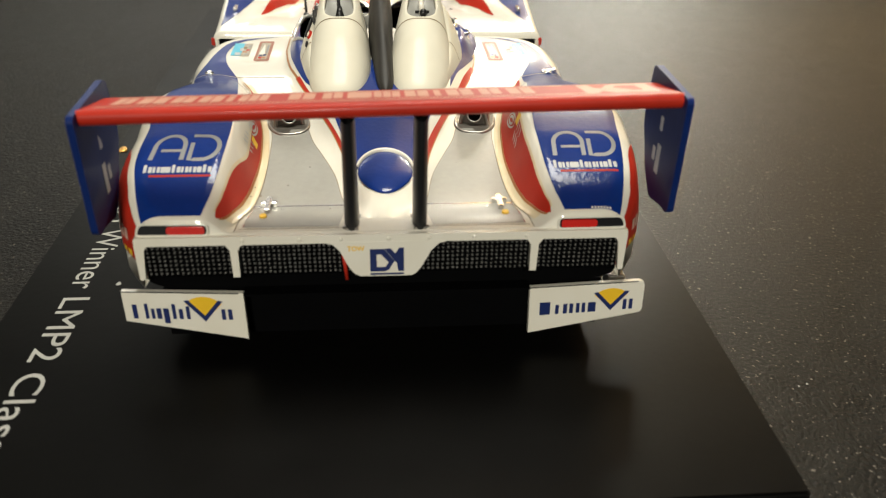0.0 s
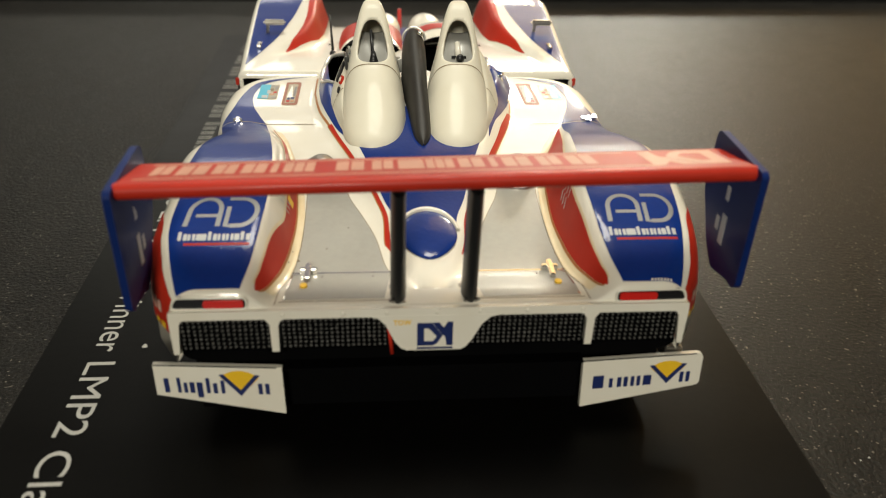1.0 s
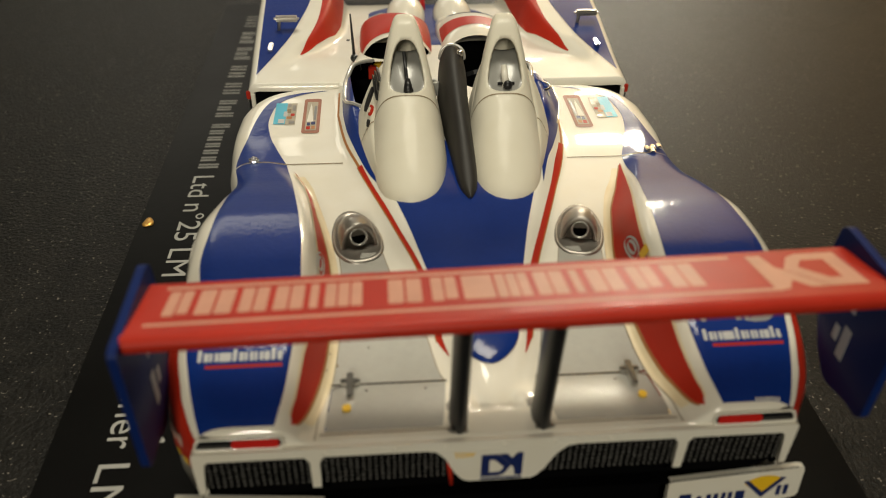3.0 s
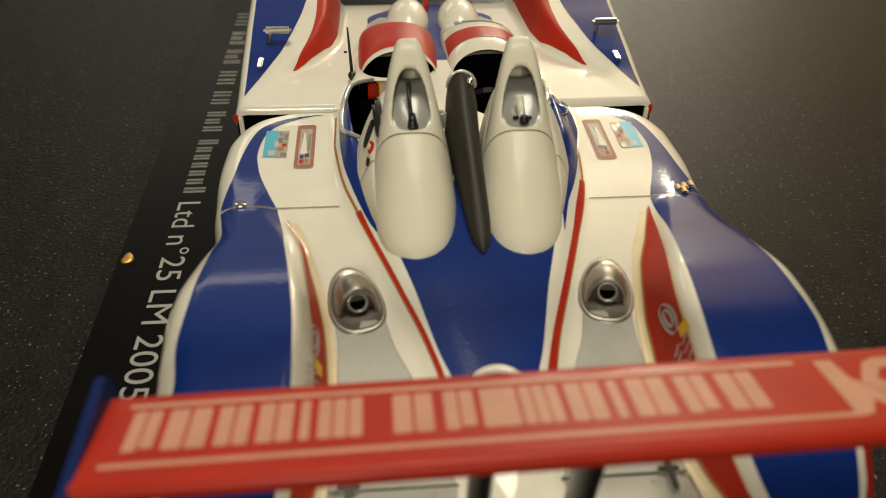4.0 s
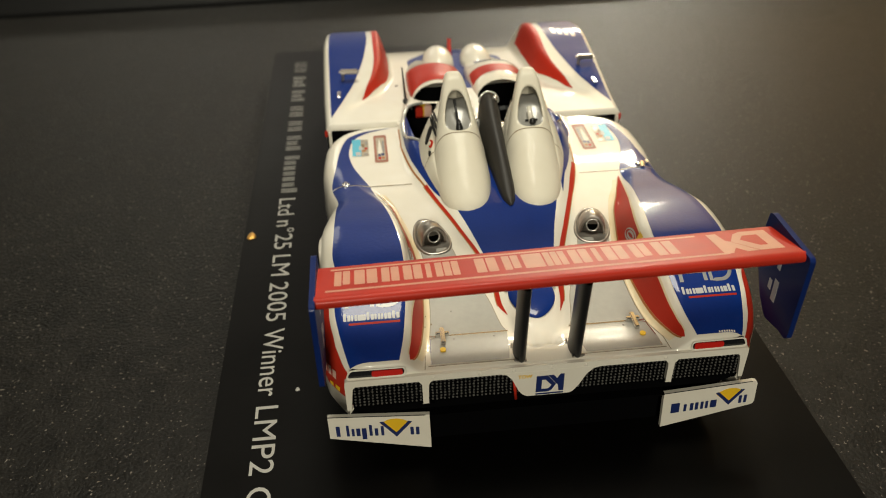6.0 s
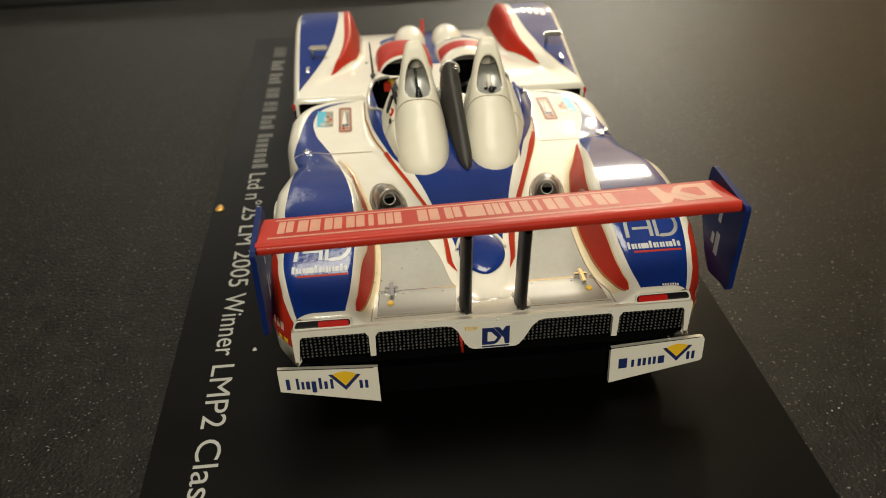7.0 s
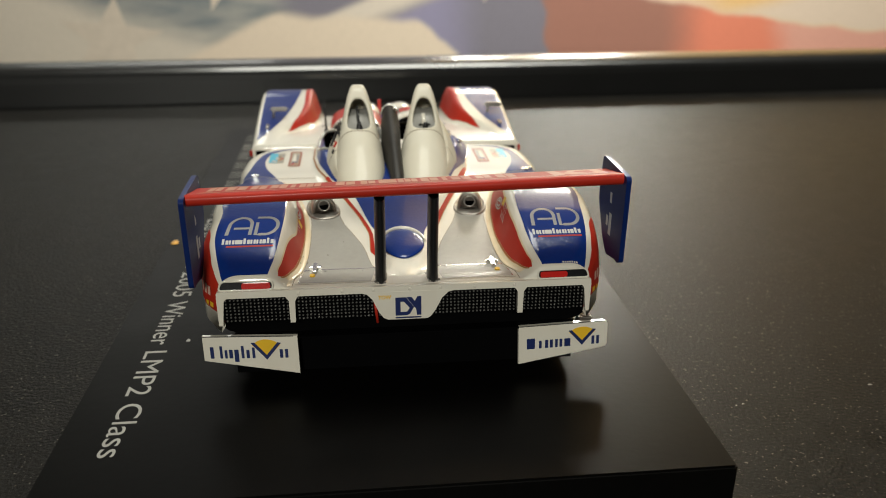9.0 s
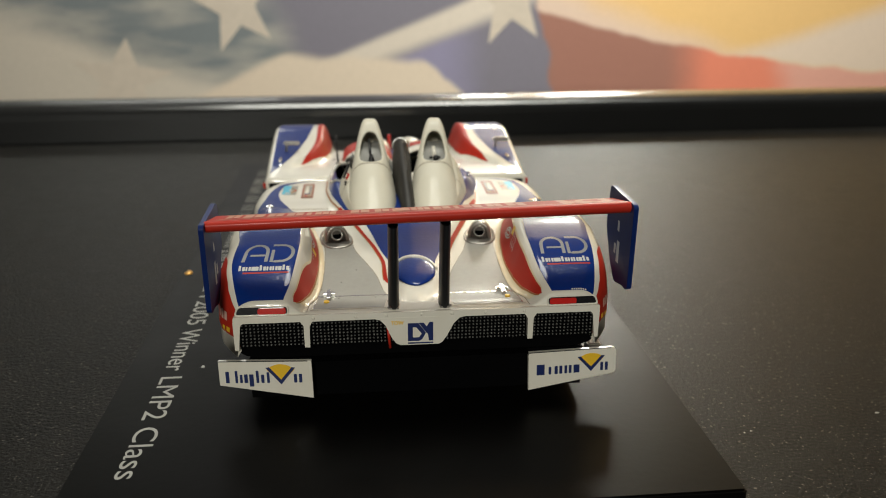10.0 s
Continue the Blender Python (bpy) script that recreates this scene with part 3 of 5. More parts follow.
def livery_rear(b):
    # blue rear wing panels, with the flap line at their front
    bi = curve((0.35, 15.6), (1.0, 15.4), (3, 14.9), (6.5, 14.42), (10.3, 14.2), (14.6, 14.4), (20.7, 15.1), (28.4, 16.3), (34.9, 17.3))
    bo = curve((0.35, 20.4), (1.0, 20.7), (4, 21.5), (7, 22.0), (10.7, 22.4), (14.6, 22.9), (18, 22.8), (22.2, 22.7), (27, 22.6), (30.4, 22.4), (34.9, 22.5))
    patch("blue_panel", BLUE, bi, bo, 0.6, 34.9, b, n=90, m=20, label="glossy blue rear wing panel")
    ci = curve((35.2, 17.4), (38, 18.4), (42, 19.6), (45, 20.0), (48, 19.7), (50, 18.9), (51.6, 17.2), (52.6, 15.2), (53.0, 13.6))
    co = curve((35.2, 22.5), (38, 22.3), (41, 21.9), (44, 21.6), (48, 20.9), (50, 20.2), (51.6, 18.6), (52.6, 16.4), (53.0, 14.2))
    patch("blue_band", BLUE, ci, co, 35.2, 53.0, b, n=70, m=8, label="blue band along the sidepod")
    for sg in (-1, 1):
        for x0, x1 in ((11.6, 17.2), (17.2, 21.9)):
            bm = bmesh.new()
            rows = [[(sg * (x0 + (x1 - x0) * j / 16), y, skin(x0 + (x1 - x0) * j / 16, y) + 0.06) for j in range(17)] for y in (35.0, 35.16)]
            sheet(bm, rows)
            part("panel_gap", bm, TAN, b)
    # red insets in the inner slopes
    ri = curve((0.95, 14.38), (1.3, 14.02), (2.6, 13.45), (5.6, 12.85), (9, 12.4), (13.3, 12.2), (18, 12.45), (22, 13.1), (28.6, 14.75), (33.3, 16.5))
    ro = curve((0.95, 14.42), (1.4, 14.45), (2.9, 14.15), (6.2, 13.75), (10.9, 13.5), (15, 13.6), (21, 14.2), (26.8, 15.25), (33.3, 16.6))
    for side, slim in ((-1, 0.62), (1, 0.0)):
        rt = lambda y: max(ri(y) + 0.02, ro(y) - slim * smooth01((y - 5) / 7))
        patch("red_inset", RED, ri, rt, 0.95, 33.3, b, side=side, lift=0.2, n=120, m=12, label="red inset with an orange edge")
        patch("orange_edge", RUST, lambda y: ri(y) - 0.13, ri, 1.1, 33.0, b, side=side, lift=0.17, n=110, m=2)
        patch("yellowed_edge", YELLOWED, lambda y: ri(y) - 0.75, lambda y: ri(y) - 0.13, 1.6, 32.5, b, side=side, lift=0.15, n=110, m=3)
        patch("yellowed_edge", YELLOWED, rt, lambda y: rt(y) + 0.13, 1.4, 33.0, b, side=side, lift=0.15, n=110, m=2)
    # red pinstripes down the spine
    for side, shift, wide, end in ((-1, 0.85, 0.55, 33.4), (1, 0.45, 0.95, 38.0)):
        mid = curve((8.5, 3.02), (10.5, 3.65), (13.4, 4.33 - 0.7 * shift), (17.2, 5.42 - shift), (23.3, 7.47 - shift), (29.2, 9.42 - shift), (32.5, 10.45 - shift), (38, 11.95 - shift), (41.9, 12.6 - shift), (46, 13.1 - shift))
        thick = curve((8.5, 0.03), (10.5, 0.24), (13.4, 0.36 * wide), (17.2, 0.31 * wide), (29.2, 0.28 * wide), (33.4, 0.36 * wide), (38, 0.22))
        patch("red_stripe", RED, lambda y: mid(y) - thick(y), lambda y: mid(y) + thick(y), 8.5, end, b, side=side, lift=0.06, n=90, m=4, label="thin red stripe")
        patch("orange_edge", RUST, lambda y: mid(y) + thick(y), lambda y: mid(y) + thick(y) + 0.1, 10, end, b, side=side, lift=0.055, n=90, m=2)
        patch("orange_edge", RUST, lambda y: mid(y) - 0.02, lambda y: mid(y) + 0.2, end - 0.1, 52, b, side=side, lift=0.06, n=50, m=2)
    # blue wedge of the spine
    patch("blue_wedge", BLUE, lambda y: 0.0, curve((11.5, 2.7), (13.6, 3.0), (16.5, 3.9), (22.3, 5.3), (27.7, 6.8), (28.6, 7.0)), 11.5, 28.6, b, n=60, m=12, label="blue wedge on the spine")
    patch("blue_wedge_tip", BLUE, lambda y: 0.0, curve((28.5, 3.2), (31, 2.0), (36, 1.4)), 28.5, 36.0, b, n=20, m=4)
    el = curve((29.2, 7.95), (31.5, 8.2), (36, 8.8), (41, 9.2), (46, 10.4), (53, 11.0))
    patch("blue_edge", BLUE, el, curve((29.2, 8.0), (31.5, 8.95), (34.5, 9.86), (38.3, 10.75), (41.5, 11.35), (46, 11.8), (53, 12.0)), 29.2, 53.4, b, side=-1, n=60, m=6, label="blue cockpit edge")
    er = curve((29.2, 8.0), (33.4, 9.2), (36, 10.2), (41, 11.75), (45, 12.7), (48.5, 13.4), (53.4, 13.5))

    def swell(ax, y):
        k = min(1, max(0, (ax - el(y)) / max(0.1, er(y) - el(y))))
        return skin(ax, y) + 0.85 * math.sin(math.pi * k) ** 0.7 * smooth01((y - 40) / 5)

    patch("blue_edge", BLUE, el, er, 29.2, 53.2, b, side=1, n=60, m=12, label="swelling blue cockpit edge", z=swell)
    stroke("bright_bead", BRIGHT, [(er(y) - 0.1, y) for y in np.linspace(42.5, 53.2, 24)], 0.3, b, 0.22)
    stroke("bright_bead", BRIGHT, [(er(y) - 1.3, y) for y in np.linspace(47.5, 52.8, 14)], 0.28, b, 1.0)
    # silver engine lids
    gi = curve((6.3, 3.6), (7, 3.9), (11, 4.7), (15.2, 6.2), (18, 7.3), (20.5, 7.9))
    go = curve((6.3, 11.9), (8, 11.7), (11, 11.45), (14, 11.4), (18, 11.45), (20.5, 11.7))
    patch("silver_lid", SILVER, gi, go, 6.3, 20.5, b, n=40, m=20, label="satin silver engine lid")
    patch("silver_shelf", SILVER, curve((0.6, 4.2), (3, 3.8), (6.0, 3.5)), curve((0.6, 12.3), (3, 12.2), (6.0, 11.9)), 1.2, 6.05, b, n=16, m=20, label="satin silver shelf")
    patch("panel_gap", TAN, go, lambda y: go(y) + 0.06, 6.3, 20.5, b, n=40, m=1)
    patch("panel_gap", TAN, lambda y: gi(y) - 0.06, gi, 6.3, 20.5, b, n=40, m=1)
    for sg in (-1, 1):
        bm = bmesh.new()
        rows = [[(sg * (3.4 + 8.6 * j / 16), y, skin(3.4 + 8.6 * j / 16, y) + 0.07) for j in range(17)] for y in (6.05, 6.25)]
        sheet(bm, rows)
        part("hinge_line", bm, CHROME, b)
        # hinge with its pin, and a yellow dot
        bm = bmesh.new()
        box(bm, (sg * 10.6 - 0.25, 4.4, 12.1), (sg * 10.6 + 0.25, 6.9, 12.75), 0.1)
        box(bm, (sg * 10.6 - 0.75, 5.95, 12.05), (sg * 10.6 + 0.75, 6.4, 12.6), 0.1)
        part("hinge", bm, CHROME, b, "small bright metal hinge")
        stroke("lid_clip", CHROME, [(sg * 12.25, 1.2), (sg * 12.1, 3.5), (sg * 11.95, 5.7), (sg * 11.0, 6.15)], 0.11, b, 0.1)
        for x in (9.4, 5.0):
            part("rivet", ball(bmesh.new(), (sg * x, 5.5, skin(x, 5.5) + 0.05), (0.13, 0.13, 0.08), 10, 6), STEEL, b)
        bm = bmesh.new()
        tube(bm, (sg * 10.8, 3.3, 12.4), (sg * 10.8, 3.3, 12.72), 0.32)
        part("yellow_dot", bm, YELLOW, b)
    for k in range(7):
        glyph("letter_bar", WHITE, b, lambda u, v: (u, v, skin(abs(u), v) + 0.08), 17.9 + 0.27 * k, 18.07 + 0.27 * k, 0.62, 0.8, 0.04)
    # seams round the tail shelf
    for sg in (-1, 1):
        stroke("seam", TAN, [(sg * 12.95, 0.5), (sg * 12.75, 2.5), (sg * 12.35, 4.5), (sg * 12.0, 6.0)], 0.08, b)
        stroke("seam", TAN, [(sg * 3.6, 0.9), (sg * 8.0, 0.9), (sg * 12.6, 0.9)], 0.09, b)
        for k, (x, y) in enumerate(((12.4, 7.6), (12.2, 9.3), (11.6, 8.4), (7.3, 13.2), (9.2, 10.1))):
            part("paint_blemish", ball(bmesh.new(), (sg * x, y + 0.3 * sg, skin(x, y) + 0.04), (0.1, 0.14, 0.05), 8, 6), TAN if k < 3 else BRIGHT, b)
    # bulb at the end of the spine
    bm = bmesh.new()
    bmesh.ops.create_uvsphere(bm, u_segments=40, v_segments=24, radius=1, matrix=Matrix.Translation((0.1, 10.6, 13.25)) @ Matrix.Rotation(radians(7.5), 4, "X") @ Matrix.Diagonal((2.65, 3.6, 0.42, 1)))
    for v in bm.verts:
        k = max(0.0, (10.6 - v.co.y) / 3.6)
        v.co.x *= 1 - 0.26 * k * k
    part("spine_bulb", bm, BLUE, b, "rounded glossy blue end of the spine", True)
    bm = bmesh.new()
    pts = [(0.1 + 2.62 * math.cos(a), 10.9 + 3.3 * math.sin(a)) for a in np.linspace(radians(8), radians(172), 30)]
    rows = [[(x * (1 + (k - 1) * 0.5), 10.9 + (y - 10.9) * k, skin(abs(x), y) + h) for x, y in pts] for k, h in ((1.02, 0.05), (1.04, 0.30), (1.10, 0.36), (1.18, 0.30), (1.28, 0.16), (1.34, -0.05))]
    sheet(bm, rows)
    part("bulb_rim", bm, WHITE, b, "", True)
    # quick fasteners beside the flap line
    for sg in (-1, 1):
        bm = bmesh.new()
        box(bm, (sg * 20.6 - 0.3, 34.6, 14.5), (sg * 20.6 + 0.3, 35.8, 15.2), 0.12)
        tube(bm, (sg * 20.6 - 0.5, 35.3, 15.0), (sg * 20.6 + 0.5, 35.3, 15.0), 0.16)
        part("fastener", bm, CHROME, b, "chrome body fastener")
    bm = bmesh.new()
    for k in range(3):
        box(bm, (20.0 + 0.7 * k, 35.3 + 0.25 * k, 14.6), (20.5 + 0.7 * k, 36.2 + 0.25 * k, 15.1), 0.1)
    part("fastener", bm, CHROME, b, "chrome body fastener")


def flat_decal(name, mat, x0, x1, y0, y1, parent, lift=0.06, label="", n=8):
    bm = bmesh.new()
    rows = [[(x0 + (x1 - x0) * j / n, y0 + (y1 - y0) * i / n, skin(abs(x0 + (x1 - x0) * j / n), y0 + (y1 - y0) * i / n) + lift) for j in range(n + 1)] for i in range(n + 1)]
    sheet(bm, rows)
    bmesh.ops.recalc_face_normals(bm, faces=bm.faces[:])
    return part(name, bm, mat, parent, label)


def stroke(name, mat, pts, width, parent, lift=0.07, closed=False, label=""):
    """A ribbon of paint along plan points on the skin."""
    pts = [Vector((*p, 0)) for p in pts]
    rows = [[], [], []]
    n = len(pts)
    for i, p in enumerate(pts):
        a = pts[i - 1] if i or closed else p
        c = pts[(i + 1) % n] if i < n - 1 or closed else p
        d = (c - a).normalized()
        nrm = Vector((-d.y, d.x, 0)) * width / 2
        for k, q in zip((0, 1, 2), (p - nrm, p, p + nrm)):
            rows[k].append((q.x, q.y, skin(abs(q.x), q.y) + lift))
    if closed:
        for r in rows:
            r.append(r[0])
    bm = bmesh.new()
    sheet(bm, rows)
    bmesh.ops.recalc_face_normals(bm, faces=bm.faces[:])
    return part(name, bm, mat, parent, label)


def decals_rear(b):
    for sg in (-1, 1):
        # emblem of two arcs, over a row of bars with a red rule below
        cx = 18.4 if sg > 0 else -17.8
        arc = lambda x0, w, y0, h, k0, k1: [(x0 + w * math.cos(a), y0 + h * math.sin(a)) for a in np.linspace(radians(k0), radians(k1), 22)]
        y0 = 6.3
        stroke("emblem", EMBLEM, [(cx - 2.85, y0)] + arc(cx - 1.5, 1.35, y0 + 1.7, 1.5, 180, 0) + [(cx - 0.15, y0)], 0.42, b, label="pale silver arched emblem")
        stroke("emblem", EMBLEM, [(cx - 2.2, y0 + 1.15), (cx - 0.35, y0 + 1.15)], 0.34, b)
        stroke("emblem", EMBLEM, [(cx + 0.5, y0 + 2.2), (cx + 0.5, y0), (cx + 0.9, y0 + 0.05)], 0.4, b)
        stroke("emblem", EMBLEM, [(cx + 0.9, y0 + 0.02)] + arc(cx + 1.55, 1.4, y0 + 1.6, 1.58, -80, 90) + [(cx + 0.35, y0 + 3.2)], 0.42, b, 0.074)
        skinned = lambda u, v: (u, v, skin(abs(u), v) + 0.07)
        x = cx - 3.15
        for w, tall, hole in ((0.85, 0.85, 1), (0.7, 0.62, 1), (1.0, 0.62, 0), (0.85, 0.85, 1), (0.7, 0.62, 1), (0.7, 0.62, 1), (0.5, 0.62, 0), (0.85, 0.85, 1)):
            w *= 0.88
            glyph("letter_bar", PALE, b, skinned, x, x + w * (0.42 if hole else 1.0) - 0.04, 4.85, 4.85 + tall, 0.08)
            if hole:
                glyph("letter_bar", PALE, b, skinned, x + w * 0.58, x + w, 4.85, 4.85 + 0.62, 0.08)
            x += w + 0.06
        flat_decal("red_rule", RED, cx - 2.6, cx + 2.7, 4.4, 4.62, b, 0.07, n=6)
        # sidepod stickers
        spot = lambda lift: (lambda u, v: (sg * u, v, skin(u, v) + lift))
        flat_decal("cyan_sticker", CYAN, sg * 19.5, sg * 18.2, 44.4, 49.6, b, label="cyan and buff square sticker")
        flat_decal("sticker_half", BUFF, sg * 18.22, sg * 17.1, 44.3, 49.5, b)
        for u, v, p, q, mt in ((18.3, 19.0, 44.6, 45.6, PALE), (18.05, 18.5, 46.2, 47.4, PALE), (17.2, 17.8, 44.5, 45.2, STEEL), (17.5, 18.1, 45.6, 46.2, RUST), (17.25, 17.7, 46.3, 46.9, RED), (17.7, 18.15, 47.0, 48.0, TAN), (17.2, 17.6, 47.6, 48.9, STEEL), (17.75, 18.1, 48.5, 49.2, STEEL)):
            glyph("sticker_mark", mt, b, spot(0.09), u, v, p, q, 0.12)
        a, c, y1, y2 = (14.35, 16.3, 42.2, 50.6) if sg < 0 else (14.2, 16.2, 42.2, 50.2)
        glyph("faded_border", ROSE, b, spot(0.06), a, c, y1, y2, 0.4)
        glyph("sticker_field", BUFF, b, spot(0.09), a + 0.36, c - 0.36, y1 + 0.6, y2 - 0.9, 0.15)
        bm = bmesh.new()
        bm.faces.new([bm.verts.new(spot(0.12)(u, v)) for u, v in ((a + 0.75, y1 + 2.6), (c - 0.5, y1 + 2.6), (c - 0.8, y2 - 1.4), (a + 1.0, y2 - 2.2))])
        bmesh.ops.recalc_face_normals(bm, faces=bm.faces[:])
        part("pale_arrow", bm, WHITE, b)
        for u, v, p, q, mt in ((0.45, 0.72, 3.0, 6.4, EMBLEM), (0.5, 0.95, 1.9, 2.6, INK), (1.05, 1.4, 1.7, 2.4, INK), (0.5, 0.9, 0.9, 1.6, RUST), (1.0, 1.45, 0.8, 1.5, RED)):
            glyph("sticker_bar", mt, b, spot(0.13), a + u, a + v, y1 + p, y1 + q, 0.1)
        # small round badge and yellow tick on the red insets
        m = 13.2 if sg > 0 else -13.0
        for rx, ry, wide in ((0.24, 1.7, 0.08), (0.12, 1.0, 0.10)):
            stroke("badge", PALE, [(m + rx * math.cos(q), 16.9 + ry * math.sin(q)) for q in np.linspace(0, 2 * math.pi, 24)[:-1]], wide, b, 0.28, True)
        for y in (13.9, 13.2, 12.5):
            stroke("badge", PALE, [(m - 0.3, y - 0.25), (m - 0.05, y + 0.3), (m + 0.05, y - 0.1), (m + 0.3, y + 0.3)], 0.11, b, 0.28)
        flat_decal("yellow_tick", YELLOW, m + 0.1, m + 0.5, 14.3, 15.3, b, 0.28, n=3)


EMBLEM_BLOCKS = ([(-1.45, 11.11), (-0.24, 11.11), (0.66, 9.88), (0.21, 9.05), (-0.16, 8.85), (-1.45, 8.85)], [(-0.20, 11.13), (0.38, 11.13), (0.75, 10.63), (1.07, 11.20), (1.50, 11.20), (1.50, 8.85), (1.00, 8.85), (0.88, 9.71), (0.70, 9.88)])
EMBLEM_HOLE = [(-0.87, 10.59), (-0.48, 10.59), (0.16, 9.79), (-0.14, 9.33), (-0.87, 9.33)]


def tail(car, b):
    """The tail panel with its mesh grilles, lamps and rivets."""
    f = part("tail_panel", prism(bmesh.new(), [(x, -0.25, z) for x, z in rounded([(-21.2, 12.55), (21.2, 12.55), (21.2, 11.75), (-21.2, 11.75)], 0.2, 2)], (0, 0.55, 0)), WHITE, car, "white tail panel")
    for sg in (-1, 1):
        part("corner_post", prism(bmesh.new(), [(sg * x, -0.2, z) for x, z in ((20.4, 11.9), (21.25, 11.9), (21.2, 8.4), (20.75, 8.4))], (0, 0.9, 0)), WHITE, f)
        part("post", prism(bmesh.new(), [(sg * x, -0.2, z) for x, z in ((13.75, 11.8), (12.35, 11.8), (12.65, 11.2), (12.7, 8.5), (13.3, 8.5), (13.35, 11.2))], (0, 0.9, 0)), WHITE, f)
    out = [(-5.6, 11.85), (5.6, 11.85), (4.6, 11.6), (3.9, 10.9), (3.1, 9.3), (2.6, 8.6), (2.2, 8.35), (-2.3, 8.35), (-2.8, 8.6), (-3.3, 9.3), (-4.0, 10.9), (-4.6, 11.6)]
    mid = part("centre_panel", prism(bmesh.new(), [(x, -0.27, z) for x, z in out], (0, 0.7, 0)), WHITE, f)
    # emblem of two blocks on the centre panel, yellow bar, red hook
    for pts in EMBLEM_BLOCKS:
        part("emblem", prism(bmesh.new(), [(x, -0.34, z) for x, z in pts], (0, 0.08, 0)), INK, mid, "dark blue block emblem")
    part("emblem_gap", prism(bmesh.new(), [(x, -0.38, z) for x, z in EMBLEM_HOLE], (0, 0.06, 0)), WHITE, mid)
    part("emblem_rule", box(bmesh.new(), (-1.45, -0.34, 8.5), (1.5, -0.26, 8.66)), INK, mid)
    word("TOW", YELLOW, mid, lambda p, q: (-3.4 + 1.5 * p, -0.31, 10.98 + 0.48 * q), 0.035)
    part("tow_hook", tube(bmesh.new(), (-3.75, -0.05, 10.6), (-3.5, -0.15, 8.0), 0.17), RED, f, "red tow hook", True)
    for x in (-7.4, -3.9, 0.2, 3.7, 7.6, 12.2, -12.2):
        part("rivet", ball(bmesh.new(), (x, -0.26, 12.15), (0.2, 0.12, 0.2), 12, 8), WHITE, f, "", True)
    # grilles: crossed wires with bright knots
    for x0, x1, shape in ((-20.5, -13.3, 0), (-12.5, -3.0, 1), (3.0, 12.5, 1), (13.3, 20.5, 0)):
        bm = bmesh.new()
        box(bm, (x0, 0.5, 8.3), (x1, 0.7, 11.9))
        part("grille_back", bm, MATTE, f)
        wires, knots = bmesh.new(), bmesh.new()
        rng = random.Random(7 + int(x0))
        step = 0.425
        nx, nz = int((x1 - x0) / step), 8
        for i in range(nx + 1):
            x = x0 + i * (x1 - x0) / nx
            box(wires, (x - 0.07, 0.12, 8.45), (x + 0.07, 0.25, 11.8))
        for j in range(nz + 1):
            z = 8.45 + j * 3.35 / nz
            box(wires, (x0, 0.08, z - 0.07), (x1, 0.2, z + 0.07))
            for i in range(nx + 1):
                x = x0 + (i + 0.5) * (x1 - x0) / nx
                if x < x1 and 0 < j < nz:
                    bmesh.ops.create_cone(knots, cap_ends=True, segments=5, radius1=0.135 * rng.uniform(0.8, 1.12), radius2=0.09, depth=0.1, matrix=Matrix.Translation((x + rng.uniform(-0.025, 0.025), 0.03, z + rng.uniform(-0.025, 0.025))) @ Matrix.Rotation(rng.uniform(-0.35, 0.35), 4, "Z") @ Matrix.Rotation(radians(90), 4, "X"))
        g = tagged(part("grille", wires, MATTE, f, "black wire mesh grille"), kind="stuff")
        tagged(part("bright_weave", knots, MESHY, g), kind="stuff")
    # rounded corners of the openings
    for x, dx, z, dz in [(sg * q, sg * d, zz, e) for sg in (-1, 1) for q, d in ((20.5, -1), (13.25, 1), (12.6, -1)) for zz, e in ((11.85, -1), (8.45, 1))]:
        r = 0.8 if dz < 0 else 0.5
        pts = [(x, z)] + [(x + dx * r * (1 - math.sin(q)), z + dz * r * (1 - math.cos(q))) for q in np.linspace(0, math.pi / 2, 7)]
        part("corner_fillet", prism(bmesh.new(), [(px, -0.18, pz) for px, pz in pts], (0, 0.6, 0)), WHITE if dz < 0 else MATTE, f)
    # black lip under the tail
    out = rounded([(-21.3, 8.6), (21.3, 8.6), (20.6, 7.4), (19.0, 6.9), (-19.0, 6.9), (-20.6, 7.4)], 0.6, 3)
    part("tail_lip", prism(bmesh.new(), [(x, 0.75, z) for x, z in out], (0, 6, 0)), MATTE, car, "black lip under the tail")
    # lamps
    for sg in (-1, 1):
        slot = rounded([(sg * 15.1, 13.55), (sg * 20.5, 13.6), (sg * 20.9, 12.7), (sg * 15.1, 12.65)], 0.35, 4)
        lamp = part("tail_lamp", prism(bmesh.new(), [(x, 0.12, z) for x, z in slot], (0, 0.4, 0)), GLOSSBLACK, f, "tail lamp with a red and a black half")
        lens = rounded([(sg * 15.25, 13.45), (sg * 18.4, 13.45), (sg * 18.4, 12.75), (sg * 15.25, 12.75)], 0.25, 4)
        part("lens", prism(bmesh.new(), [(x, -0.02, z) for x, z in lens], (0, 0.2, 0)), LAMPRED, lamp)
        rim = rounded([(sg * 14.9, 13.75), (sg * 20.7, 13.8), (sg * 21.1, 12.55), (sg * 14.9, 12.5)], 0.4, 4)
        bm = bmesh.new()
        sheet(bm, [[(x, 0.08, z) for x, z in rim + rim[:1]], [(x, -0.06, z) for x, z in [(p[0] * 0.7 + q[0] * 0.3, p[1] * 0.7 + q[1] * 0.3) for p, q in zip(rim, slot)] + [(rim[0][0] * 0.7 + slot[0][0] * 0.3, rim[0][1] * 0.7 + slot[0][1] * 0.3)]], [(x, 0.1, z) for x, z in slot + slot[:1]]])
        part("lamp_rim", bm, WHITE, lamp, "", True)
